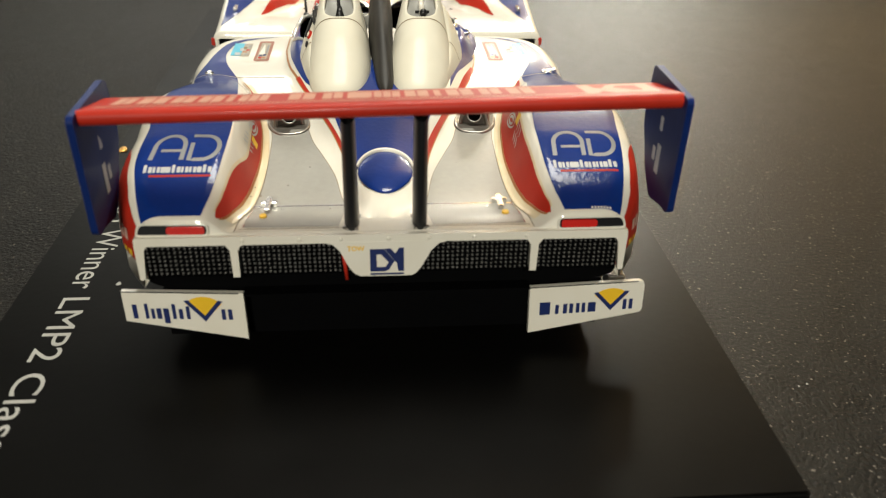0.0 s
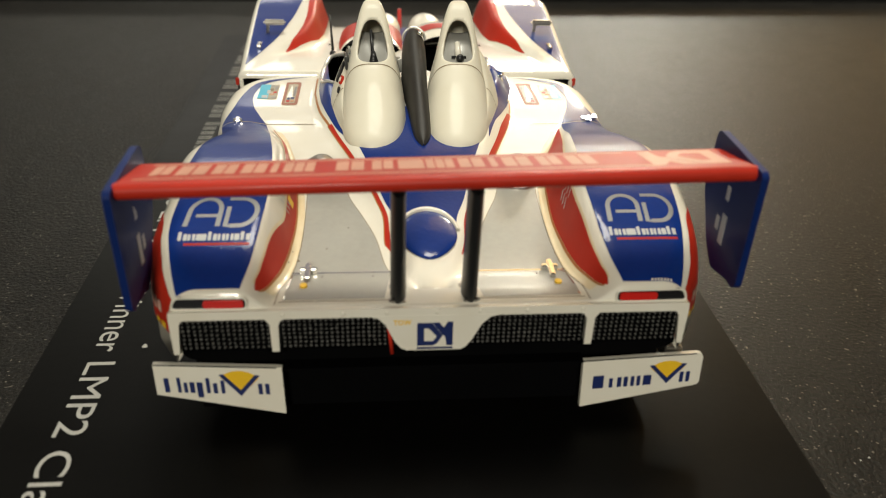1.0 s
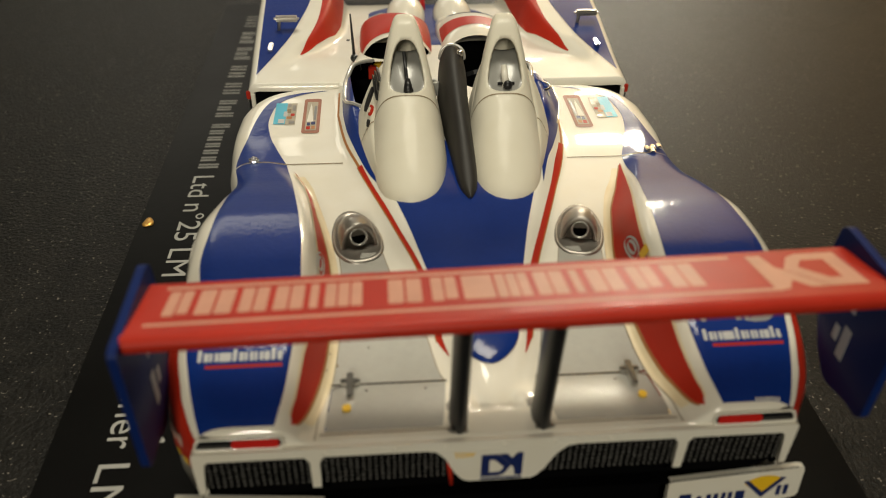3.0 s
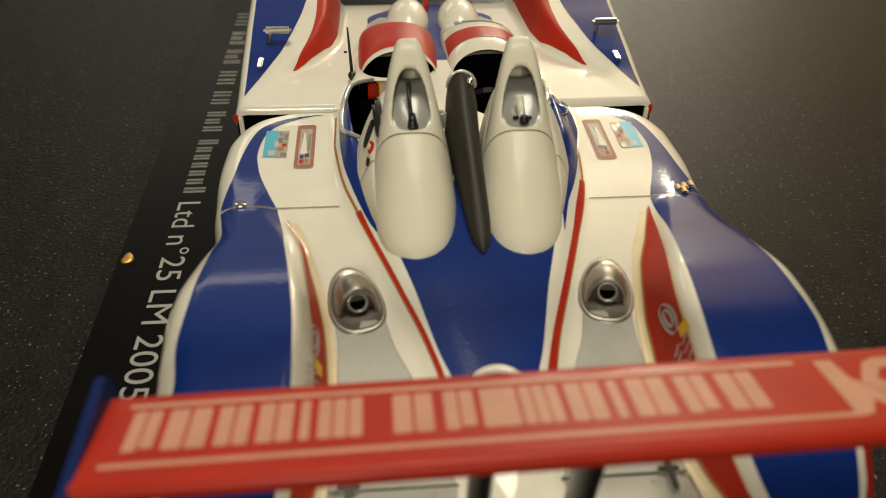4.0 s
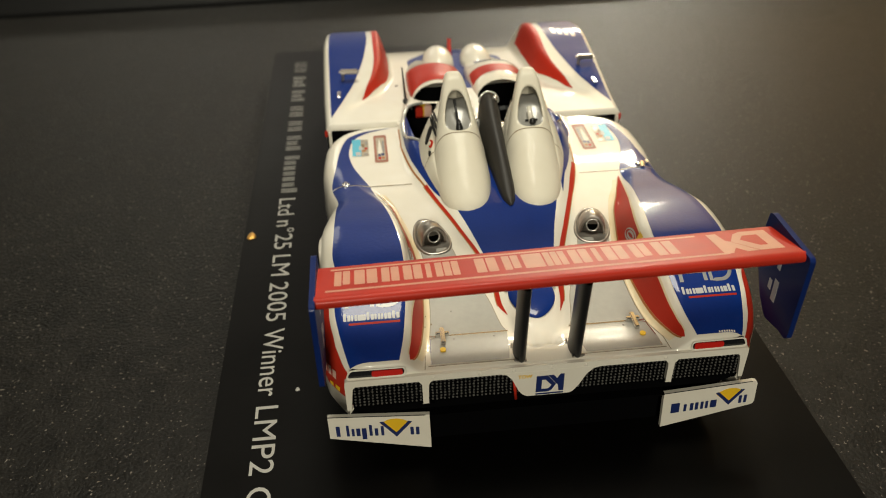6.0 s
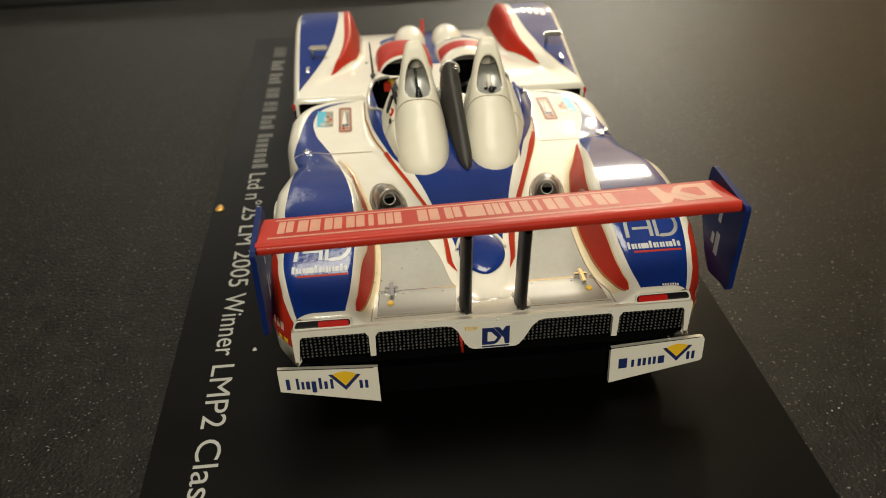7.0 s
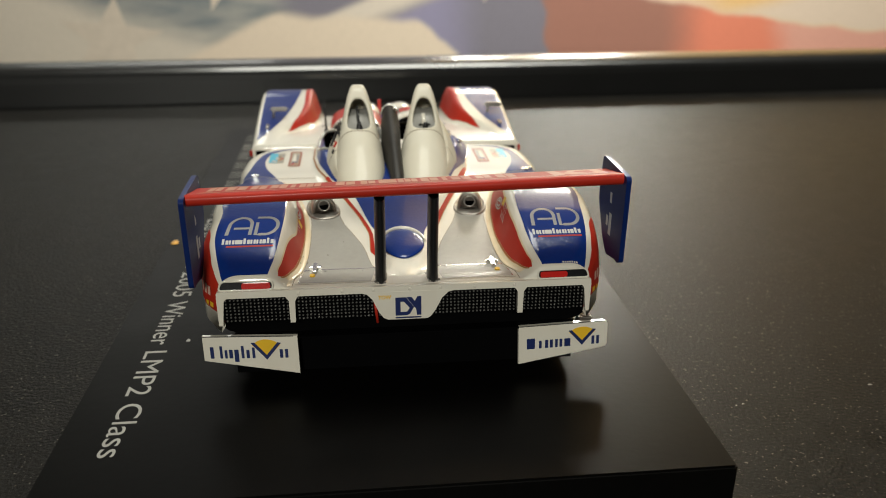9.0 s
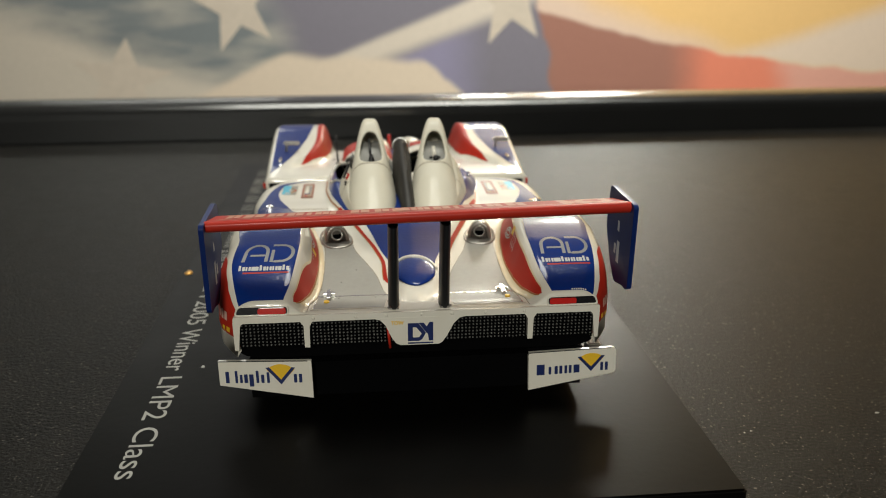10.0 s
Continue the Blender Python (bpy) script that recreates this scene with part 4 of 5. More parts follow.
        # red corner panel wrapping onto the flank
        bm = bmesh.new()
        rows = []
        for i in range(31):
            y = 0.35 + 10.6 * i / 30
            e = EDGE(y)
            fade = smooth01((y - 6.5) / 4.4)
            a = e - (0.35 + 0.75 * smooth01(y / 4)) * (1 - fade)
            row = [(sg * (a + (e - a) * j / 6 + 0.02), y, skin_rear(a + (e - a) * j / 6, y) + 0.06) for j in range(7)]
            zs, zl = skin_rear(e, y), (8.6 - 0.35 * (y - 0.2) if y < 9 else arch(y, 19))
            zb = (zl + 0.12) * (1 - fade) + zs * fade
            for j in range(1, 9):
                z = zs + (min(zb, zs - 0.02) - zs) * j / 8
                k = min(max((zs - z) / max(0.1, zs - zl), 0), 1)
                row.append((sg * (e + 0.15 * min(1, 2 * k) - 0.75 * max(0, 2 * k - 1) + 0.1), y, z))
            rows.append(row)
        sheet(bm, rows)
        bmesh.ops.recalc_face_normals(bm, faces=bm.faces[:])
        red = part("red_corner", bm, RED, b, "red corner panel with small markings", True)

        def flank(y, z):
            zs, zl = skin_rear(EDGE(y), y), 8.6 - 0.35 * (y - 0.2)
            k = min(max((zs - z) / max(0.1, zs - zl), 0), 1)
            return (sg * (EDGE(y) + 0.15 * min(1, 2 * k) - 0.75 * max(0, 2 * k - 1) + 0.16), y, z)

        for y0, y1, z0, z1, mt in ((1.4, 1.9, 11.5, 12.6, PINK), (2.1, 2.5, 11.5, 12.7, PINK), (2.7, 3.1, 11.6, 12.8, PINK), (0.9, 1.5, 10.2, 10.8, YELLOW), (1.8, 2.3, 10.1, 10.7, YELLOW)):
            bm = bmesh.new()
            sheet(bm, [[flank(y0 + (y1 - y0) * u / 3, z0 + (z1 - z0) * v / 4) for u in range(4)] for v in range(5)])
            bmesh.ops.recalc_face_normals(bm, faces=bm.faces[:])
            part("marking", bm, mt, red)


def diffuser(car):
    d = part("diffuser", prism(bmesh.new(), [(x, 1.7, z) for x, z in ((-20, 1.2), (20, 1.2), (20, 6.3), (-20, 6.3))], (0, 7, 0)), MATTE, car, "matte black diffuser box")
    part("tray_lip", box(bmesh.new(), (-12.8, 0.0, 6.3), (13.0, 7.5, 6.5)), MATTE, d, "thin dark tray lip")
    for first, second, h0, h1, kind in (((-23.5, 0.9, 6.6), (-12.7, -0.1, 6.75), 3.05, 4.75, "plain"), ((13.0, 0.1, 6.45), (24.0, 0.9, 6.4), 4.85, 3.4, "other")):
        a, bq = Vector(first), Vector(second)
        wide = (bq - a).length
        right = (bq - a).normalized()
        down = Vector((0.02, -0.07, -1)).normalized()
        out = right.cross(down).normalized()
        out = out if out.y < 0 else -out
        plate = part("end_board", prism(bmesh.new(), [a, bq, bq + down * h1, a + down * h0] if kind == "plain" else [a, bq - right * 0.5, bq - right * 0.15 + down * 0.12, bq + down * 0.45, bq + down * (h1 - 0.4), bq - right * 0.15 + down * (h1 - 0.08), bq - right * 0.5 + down * (h1 + 0.03), a + down * h0], -out * 0.45), WHITE, d, "white end board with dark blue bars and a yellow fan")

        def at(u, v, lift=0.05):
            """u across from the first corner, v down from the top edge, in mm."""
            return a + right * u + down * v + out * lift

        def shape(nm, uv, mt, lift=0.05):
            part(nm, prism(bmesh.new(), [at(u, v, lift) for u, v in uv], -out * (lift - 0.005)), mt, plate)

        face = lambda u, v: at(u, v, 0.05)
        if kind == "plain":
            bars = [(0.75, 0.42, 1.3, 2.75), (1.85, 0.3, 1.2, 2.75), (2.4, 0.3, 1.7, 2.75), (2.9, 0.42, 1.65, 2.75), (3.5, 0.5, 1.65, 3.2), (4.3, 0.32, 1.2, 2.75), (4.88, 0.36, 1.7, 2.75), (5.55, 0.32, 1.4, 2.75), (8.7, 0.36, 1.65, 2.75), (9.3, 0.36, 1.65, 2.75)]
            vx, vt, vb, ft = 7.2, 0.85, 2.95, 0.42
        else:
            bars = [(1.0, 1.0, 1.65, 3.0), (2.5, 0.34, 2.0, 3.0), (3.25, 0.4, 1.95, 3.0), (3.85, 0.38, 1.95, 3.0), (4.5, 0.34, 1.95, 3.0), (5.05, 0.34, 1.95, 3.0), (5.65, 0.75, 1.95, 3.0), (9.05, 0.36, 1.85, 2.95), (9.65, 0.36, 1.85, 2.95)]
            vx, vt, vb, ft = 7.85, 1.0, 2.95, 0.6
        for u, w, v0, v1 in bars:
            glyph("letter_bar", INK, plate, face, u, u + w, v0, v1, 0.07)
        reach = vb - ft
        shape("yellow_fan", [(vx + 1.62 * math.sin(q) / math.sin(radians(44)), ft + reach * 0.98 * (1 - math.cos(q))) for q in np.linspace(radians(-44), radians(44), 12)] + [(vx + 0.05, vb - 0.15)], YELLOW)
        for o in (-1, 1):
            shape("vee_stroke", [(vx + o * 1.72, vt), (vx + o * 1.3, vt - 0.05), (vx, vb - 0.6), (vx, vb)], INK, 0.09)
        shape("board_edge", [(0, 0), (10.4, 0), (10.4, 0.1), (0, 0.1)], BLACK, 0.03)
    part("board_bracket", box(bmesh.new(), (20.7, 1.5, 5.0), (22.3, 3.4, 6.6), 0.15), STEEL, d, "small silver bracket")


def rear_wing(car):
    roll = lambda x: 0.0235 * x
    prof_top = curve((-1.3, 1.42), (-0.6, 1.27), (1.0, 0.92), (3.0, 0.50), (5.0, 0.08), (5.3, -0.02))
    back = [(-1.62, 1.36), (-1.82, 1.12), (-1.88, 0.82), (-1.78, 0.5), (-1.5, 0.25), (-1.1, 0.1), (-0.5, -0.02)]
    belly = [(0.8, -0.36), (2.2, -0.58), (3.6, -0.58), (4.7, -0.42), (5.35, -0.25), (5.45, -0.13)]
    ys = [-1.3 + 6.6 * k / 20 for k in range(21)]
    bm = bmesh.new()
    rows = []
    for i in range(13):
        x = -23.0 + 46.5 * i / 12
        zc = 23.44 + roll(x)
        ring = [(y, prof_top(y)) for y in ys[::-1]] + back + belly
        rows.append([(x, y, zc + z) for y, z in ring + ring[:1]])
    sheet(bm, rows)
    bmesh.ops.remove_doubles(bm, verts=bm.verts[:], dist=0.001)
    bmesh.ops.recalc_face_normals(bm, faces=bm.faces[:])
    w = part("rear_wing", bm, RED, car, "glossy red rear wing with rows of pale printed bars", True)

    def on(x0, x1, y0, y1, mt, nm, lift=0.06, m=6):
        b2 = bmesh.new()
        rr = []
        for k in range(5):
            y = y0 + (y1 - y0) * k / 4
            rr.append([(x0 + (x1 - x0) * j / m, y, 23.44 + roll(x0 + (x1 - x0) * j / m) + prof_top(y) + lift) for j in range(m + 1)])
        sheet(b2, rr)
        bmesh.ops.recalc_face_normals(b2, faces=b2.faces[:])
        part(nm, b2, mt, w)

    on(-21.6, 15.0, 4.25, 4.6, WINGPRINT, "white_rule", 0.02)
    on(-22.0, 16.6, -0.35, 0.0, WINGPRINT, "white_rule", 0.02)
    # two words as plain pale bars
    first = [(-21.2, 1.5, 2), (-19.3, 2.2, 0), (-16.7, 1.7, 1), (-14.6, 1.8, 3), (-12.4, 0.45, 4), (-11.5, 2.3, 5)]
    second = [(-7.6, 2.1, 0), (-4.9, 1.6, 2), (-2.8, 1.7, 6), (-0.8, 2.1, 5), (1.7, 1.9, 3), (4.1, 0.45, 4), (5.1, 2.1, 0), (7.8, 1.7, 2), (10.1, 2.1, 0)]
    over = lambda x, y: (x, y, 23.44 + roll(x) + prof_top(y) + 0.03)
    y0, y1 = 0.8, 3.95
    for x, wd, kind in first + second:
        stems = {4: (0.5,), 5: (0.0, 0.5, 1.0), 6: (0.5,)}.get(kind, (0.0, 1.0))
        for q in stems:
            wide = wd * {1: 1.15, 2: 0.46, 3: 0.3}[len(stems)]
            xa = x + (wd - wide) * q
            glyph("letter_bar", WINGPRINT, w, over, xa, xa + wide, y0 + (0.2 if q == 1.0 and kind == 2 else 0), y1)
    # block emblem at the end of the wing, seen upside down
    for pts in EMBLEM_BLOCKS:
        b2 = bmesh.new()
        b2.faces.new([b2.verts.new(over(19.2 - 2.05 * x, 2.15 - 2.0 * (z - 10.0))) for x, z in pts])
        bmesh.ops.triangulate(b2, faces=b2.faces[:])
        bmesh.ops.recalc_face_normals(b2, faces=b2.faces[:])
        part("emblem_block", b2, WINGPRINT, w)
    b2 = bmesh.new()
    b2.faces.new([b2.verts.new(over(19.2 - 2.05 * x, 2.15 - 2.0 * (z - 10.0))[:2] + (over(19.2 - 2.05 * x, 2.15 - 2.0 * (z - 10.0))[2] + 0.02,)) for x, z in EMBLEM_HOLE])
    bmesh.ops.recalc_face_normals(b2, faces=b2.faces[:])
    part("emblem_gap", b2, RED, w)
    # end plates
    for sg in (-1, 1):
        dz = roll(sg * 23.7)
        out = [(5.9, 24.9), (5.4, 25.2), (-2.4, 25.05), (-2.7, 24.7), (-2.5, 15.2), (-2.0, 14.8), (-0.9, 14.9), (2.2, 14.2), (4.0, 15.8), (6.3, 19.6), (6.4, 21.5)]
        px = 23.4 if sg > 0 else -22.9
        p = prism(bmesh.new(), [(px, y, z + dz - 0.25) for y, z in rounded(out, 0.5, 3)], (sg * 0.55, 0, 0))
        pl = part("end_plate", p, NAVY, w, "glossy blue end plate")
        # whitish reflections on the plate, painted as pale marks
        for y0, y1, z0, z1 in ((1.2, 2.0, 16.6, 19.2), (2.4, 3.0, 17.4, 18.6), (1.6, 2.2, 20.4, 21.6)):
            part("pale_mark", box(bmesh.new(), (px - 0.03, y0, z0 + dz), (px + 0.03, y1, z1 + dz)), PALE, pl)
    # struts with feet
    for sg in (-1, 1):
        bm = bmesh.new()
        secs = [(12.4, 1.9, 0.66, 1.5), (14, 1.7, 0.64, 1.4), (22.9 + roll(sg * 3), 0.8, 0.6, 1.7)]
        rr = []
        for z, yc, hx, hy in secs:
            rr.append([(sg * 2.95 + hx * math.cos(a), yc + hy * math.sin(a), z) for a in np.linspace(0, 2 * math.pi, 17)])
        sheet(bm, rr)
        bmesh.ops.recalc_face_normals(bm, faces=bm.faces[:])
        st = part("strut", bm, BLACK, w, "slim black wing strut", True)
        part("strut_foot", box(bmesh.new(), (sg * 2.95 - 0.75, 0.3, 12.2), (sg * 2.95 + 0.75, 3.6, 12.75), 0.2), STEEL, st, "silver strut foot")
        part("bolt", ball(bmesh.new(), (sg * 2.95 + sg * 0.6, 0.6, 12.8), (0.2, 0.2, 0.16), 10, 6), STEEL, st)


def exhausts(b):
    for sg in (-1, 1):
        cx, cy = sg * 10.1, 22.3
        bm = bmesh.new()
        rows = []
        n = 28
        # chrome shroud: a teardrop shell that opens backwards
        for k, (r, h) in enumerate(((1.0, -0.1), (0.98, 0.12), (0.92, 0.2), (0.86, 0.12), (0.80, 0.0), (0.3, 0.02))):
            row = []
            for i in range(n + 1):
                a = 2 * math.pi * i / n
                x, y = cx + 2.25 * r * math.copysign(abs(math.cos(a)) ** (1.0 if math.sin(a) > 0 else 0.75), math.cos(a)) * (1 - 0.10 * math.sin(a)), cy + (4.3 if math.sin(a) > 0 else 3.2) * r * math.sin(a)
                row.append((x, y, skin(abs(x), y) + h + 0.05))
            rows.append(row)
        sheet(bm, rows)
        bmesh.ops.recalc_face_normals(bm, faces=bm.faces[:])
        ex = part("exhaust_surround", bm, CAST, b, "steel teardrop exhaust surround", True)
        # arched cowl, a smooth dome at the front and open at the back
        bm = bmesh.new()
        outer = []
        for i in range(25):
            k = i / 24
            y = cy + 3.6 - 4.6 * k
            w = 1.68 * math.sin(math.pi / 2 * min(1, 0.1 + 1.2 * k)) ** 0.8
            hgt = 2.5 * math.sin(math.pi / 2 * min(1, 0.04 + 1.04 * k))
            z0 = skin(10.1, y) - 0.2
            outer.append([(cx - w * math.cos(math.pi * j / 28), y + 0.45 * math.sin(math.pi * j / 28) * k, z0 + hgt * math.sin(math.pi * j / 28) ** 0.8) for j in range(29)])
        z0 = skin(10.1, cy - 1.0) - 0.2

        def ring(s, d):
            return [(cx + (p[0] - cx) * s, p[1] + d, z0 + (p[2] - z0) * (s + 0.03)) for p in outer[-1]]

        sheet(bm, outer + [ring(0.95, -0.12), ring(0.78, -0.10), ring(0.74, 0.05), ring(0.70, 0.6)])
        bmesh.ops.recalc_face_normals(bm, faces=bm.faces[:])
        part("cowl", bm, CAST, ex, "brushed steel exhaust cowl", True)
        # darker grey-brown metal inside the cowl, round the pipe
        part("hollow", prism(bmesh.new(), ring(0.75, 0.12), (0, 0.15, 0)), DARKBROWN, ex)
        lean = Matrix.Translation((cx, cy - 0.5, z0 + 1.05)) @ Matrix.Rotation(radians(60), 4, "X")
        bm = bmesh.new()
        prof = [(0.76, -0.3), (0.82, 0.46), (0.78, 0.53), (0.66, 0.5), (0.62, 0.1)]
        sheet(bm, [[lean @ Vector((r * math.cos(a), r * math.sin(a), d)) for a in np.linspace(0, 2 * math.pi, 29)] for r, d in prof])
        bmesh.ops.recalc_face_normals(bm, faces=bm.faces[:])
        part("pipe", bm, BRIGHT, ex, "round steel exhaust pipe", True)
        bm = bmesh.new()
        bmesh.ops.create_circle(bm, cap_ends=True, segments=24, radius=0.65, matrix=lean @ Matrix.Translation((0, 0, 0.2)))
        part("bore", bm, MATTE, ex)
        turn = Matrix.Translation(mm((cx, cy, 0))) @ Matrix.Rotation(radians(-12 * sg), 4, "Z") @ Matrix.Translation(-mm((cx, cy, 0)))
        for ob in (ex, *ex.children):
            ob.data.transform(turn)


def fairings(car):
    """The two headrest humps, each with a hoop and an opening, and the dark blade between them."""
    top = curve((25.6, 15.2), (26.2, 16.1), (27.5, 17.0), (30, 18.4), (33, 20.0), (36, 21.3), (38.5, 22.9), (41, 25.2), (42.6, 26.5), (43.6, 26.8), (44.8, 26.3), (46.2, 24.0), (47.4, 20.5), (48, 16.0))
    half = curve((25.6, 0.3), (26.2, 1.7), (27.5, 2.7), (30, 3.4), (33, 3.7), (36, 3.7), (38.5, 3.35), (41, 2.7), (42.6, 2.2), (43.6, 1.9), (44.8, 1.7), (46, 1.55), (48, 1.4))
    for sg in (-1, 1):
        cx = sg * 4.85
        lean = (lambda y: 0.0) if sg < 0 else (lambda y: -0.7 + 1.3 * (y - 25.6) / 18.0)

        def h(ax, y, cx=cx):
            w, t = half(y), top(y)
            b0 = skin(abs(cx), y) - 0.6
            u = min(1, abs(ax - abs(cx)) / w)
            p = 2.4 + 2.4 * smooth01((y - 34) / 8)
            return b0 + (t - b0) * (1 - u ** p) ** 0.5

        bm = bmesh.new()
        ys = [25.6 + (48 - 25.6) * (i / 90) for i in range(91)]
        ss = [math.sin(math.pi / 2 * j / 24) for j in range(-24, 25)]
        rows = [[(cx + s * half(y), y, h(abs(cx) + (s * half(y) if sg > 0 else -s * half(y)), y)) for s in ss] for y in ys]
        sheet(bm, rows)
        # teardrop opening through the hoop
        c, rx, ry = (cx, 38.7), 1.75, 2.35

        def drop(y):
            return rx * (1.0 - 0.24 * (y - c[1]) / ry)

        gone = [f for f in bm.faces if inside(f.calc_center_median(), c, drop(f.calc_center_median().y), ry, 2.3)]
        mark = set(gone)
        rim = {v for f in gone for e in f.edges if any(g not in mark for g in e.link_faces) for v in e.verts}
        for v in rim:
            rxx = drop(v.co.y)
            dx, dy = (v.co.x - c[0]) / rxx, (v.co.y - c[1]) / ry
            k = (abs(dx) ** 2.3 + abs(dy) ** 2.3) ** (1 / 2.3) or 1
            v.co.x, v.co.y = c[0] + dx / k * rxx, c[1] + dy / k * ry
            v.co.z = h(abs(v.co.x), v.co.y)
        bmesh.ops.delete(bm, geom=list(set(gone)), context="FACES")
        bmesh.ops.recalc_face_normals(bm, faces=bm.faces[:])
        hump = part("headrest_hump", bm, CREAM, car, "cream headrest hump with an open roll hoop", True)
        # joint line between hump and hoop
        bm = bmesh.new()
        rows = [[(cx + s * half(y + 0.6 * s * s), y + 0.6 * s * s, h(abs(cx) + (s if sg > 0 else -s) * half(y + 0.6 * s * s), y + 0.6 * s * s) + 0.04) for s in [math.sin(math.pi / 2 * j / 24) * 0.995 for j in range(-24, 25)]] for y in (36.0, 36.12)]
        sheet(bm, rows)
        part("joint_line", bm, TAN, hump)
        hump.modifiers.new("wall", "SOLIDIFY").thickness = 0.00035
        # the scooped floor of the opening
        bm = bmesh.new()
        deep = curve((35.8, 0.30), (36.6, 0.42), (37.5, 0.75), (39.0, 1.3), (41.0, 2.3), (44.0, 4.2))
        sheet(bm, [[(cx + 1.9 * u, y, min(top(y) - deep(y) + 0.4 * u * u, h(abs(cx + 1.9 * u), y) - 0.12)) for u in np.linspace(-1, 1, 13)] for y in np.linspace(35.9, 44.0, 20)])
        part("inner_floor", bm, FROST, hump, "smooth grey scoop under the hoop", True)
        # skirts from the hoop down to the deck
        for o, foot in ((sg, curve((29, 7.75), (31.5, 8.6), (34.4, 9.3), (36.5, 9.68), (39, 10.0), (42, 10.0), (44.5, 9.65), (46, 9.2), (48, 8.4), (51, 7.0))), (-sg, curve((29, 2.6), (31.5, 2.4), (35, 1.5), (38, 1.2), (44, 1.5), (47, 2.4), (51, 3.8)))):

            def skirt(y, v, lift=0.0, o=o, foot=foot):
                w = half(min(y, 47.5))
                q = 2.4 + 2.4 * smooth01((y - 34) / 8)
                b0 = skin(abs(cx), y) - 0.6
                zt = b0 + (top(min(y, 47.0)) - b0) * (1 - 0.93 ** q) ** 0.5
                x0, x1, z1 = cx + o * 0.93 * w, sg * foot(y), skin(foot(y), y) - 0.1
                return Vector((x0 + (x1 - x0) * v ** 0.8 + o * lift * 0.8, y, zt + (z1 - zt) * v ** 1.35 + lift * 0.6))

            bm = bmesh.new()
            sheet(bm, [[skirt(29.0 + 22.0 * i / 44, v / 10) for v in range(11)] for i in range(45)])
            bmesh.ops.recalc_face_normals(bm, faces=bm.faces[:])
            part("hump_skirt", bm, CREAM, hump, "", True)
            bm = bmesh.new()
            sheet(bm, [[skirt(y + 0.1 * math.sin(3 * v), v / 10, 0.06) for v in range(11)] for y in (36.55, 36.68)])
            part("joint_line", bm, TAN, hump)
            if sg < 0 and o < 0:
                # vent, three slanting slots and a small red mark on the outer flank
                for nm, mt, p, q, r in (("side_vent", BLACK, (-9.1, 39.1, 18.2), (-8.2, 40.7, 20.2), 0.36), ("side_slot", BLACK, (-7.84, 37.7, 20.1), (-8.15, 42.5, 20.75), 0.10), ("side_slot", BLACK, (-7.68, 38.5, 20.8), (-7.92, 42.8, 21.1), 0.09), ("side_slot", BLACK, (-7.5, 39.2, 21.5), (-7.7, 43.0, 21.4), 0.08), ("side_vent", BLACK, (-8.85, 36.6, 17.7), (-8.75, 37.3, 18.2), 0.16), ("red_mark", RED, (-8.62, 37.7, 18.4), (-8.40, 38.7, 19.1), 0.30), ("pale_mark", CREAM, (-8.62, 37.95, 18.6), (-8.46, 38.45, 18.95), 0.17)):
                    p, q, out = Vector(p), Vector(q), Vector((-0.82, -0.15, 0.55)).normalized()
                    mid, run = (p + q) / 2 + out * (0.3 if mt == CREAM else 0.22), (q - p) / 2
                    wide = run.normalized().cross(out) * r
                    bm = bmesh.new()
                    ring = [mid + run * math.cos(t) + wide * math.sin(t) for t in np.linspace(0, 2 * math.pi, 25)[:-1]]
                    sheet(bm, [[v + out * d for v in ring + ring[:1]] for d in (-0.3, 0.0)])
                    bm.faces.new([bm.verts.new(v) for v in ring])
                    part(nm, bm, mt, hump)
        # what stands in the opening
        y0 = 37.6
        z0 = h(abs(cx), y0) - 1.5
        if sg < 0:
            bm = bmesh.new()
            tube(bm, (cx + 0.05, y0, z0 + 0.5), (cx - 0.2, y0 + 2.9, z0 + 3.3), 0.2, 0.17)
            tube(bm, (cx + 0.1, y0 - 0.55, z0 + 0.6), (cx + 0.05, y0 + 0.5, z0 + 1.4), 0.5, 0.27)
            ball(bm, (cx + 0.1, y0 - 0.5, z0 + 0.65), (0.52, 0.4, 0.42), 14, 10)
            part("aerial", bm, BLACK, hump, "black rod aerial in the opening", True)
        else:
            bm = bmesh.new()
            tube(bm, (cx + 0.1, y0 - 0.1, z0 + 0.7), (cx - 0.1, y0 + 1.6, z0 + 2.2), 0.38, 0.34)
            part("plug", bm, WHITE, hump, "", True)
            bm = bmesh.new()
            ball(bm, (cx + 0.25, y0 - 0.3, z0 + 0.95), (0.48, 0.48, 0.48), 16, 12)
            tube(bm, (cx - 0.75, y0 + 0.1, z0 + 0.95), (cx + 0.95, y0 + 0.1, z0 + 0.95), 0.16)
            part("socket", bm, BLACK, hump, "round black socket", True)
        for ob in (hump, *hump.children):
            for v in ob.data.vertices:
                v.co.x += 0.001 * lean(1000 * v.co.y)
    # blade
    btop = curve((25.8, 15.9), (28, 17.0), (31, 18.4), (35, 20.2), (39, 21.9), (42, 23.2), (43.6, 23.5), (44.6, 22.9), (45.4, 21.0))
    bw = curve((25.8, 0.1), (26.4, 0.45), (27.4, 0.8), (29, 1.0), (31, 1.08), (35, 1.2), (39, 1.4), (42, 1.55), (43.6, 1.45), (44.6, 1.1), (45.4, 0.5))
    bm = bmesh.new()
    rows = []
    for i in range(61):
        y = 25.8 + 19.6 * i / 60
        x0 = 0.45 - 0.35 * smooth01((y - 26) / 16)
        zt, w = btop(y), bw(y)
        zb = 15.0
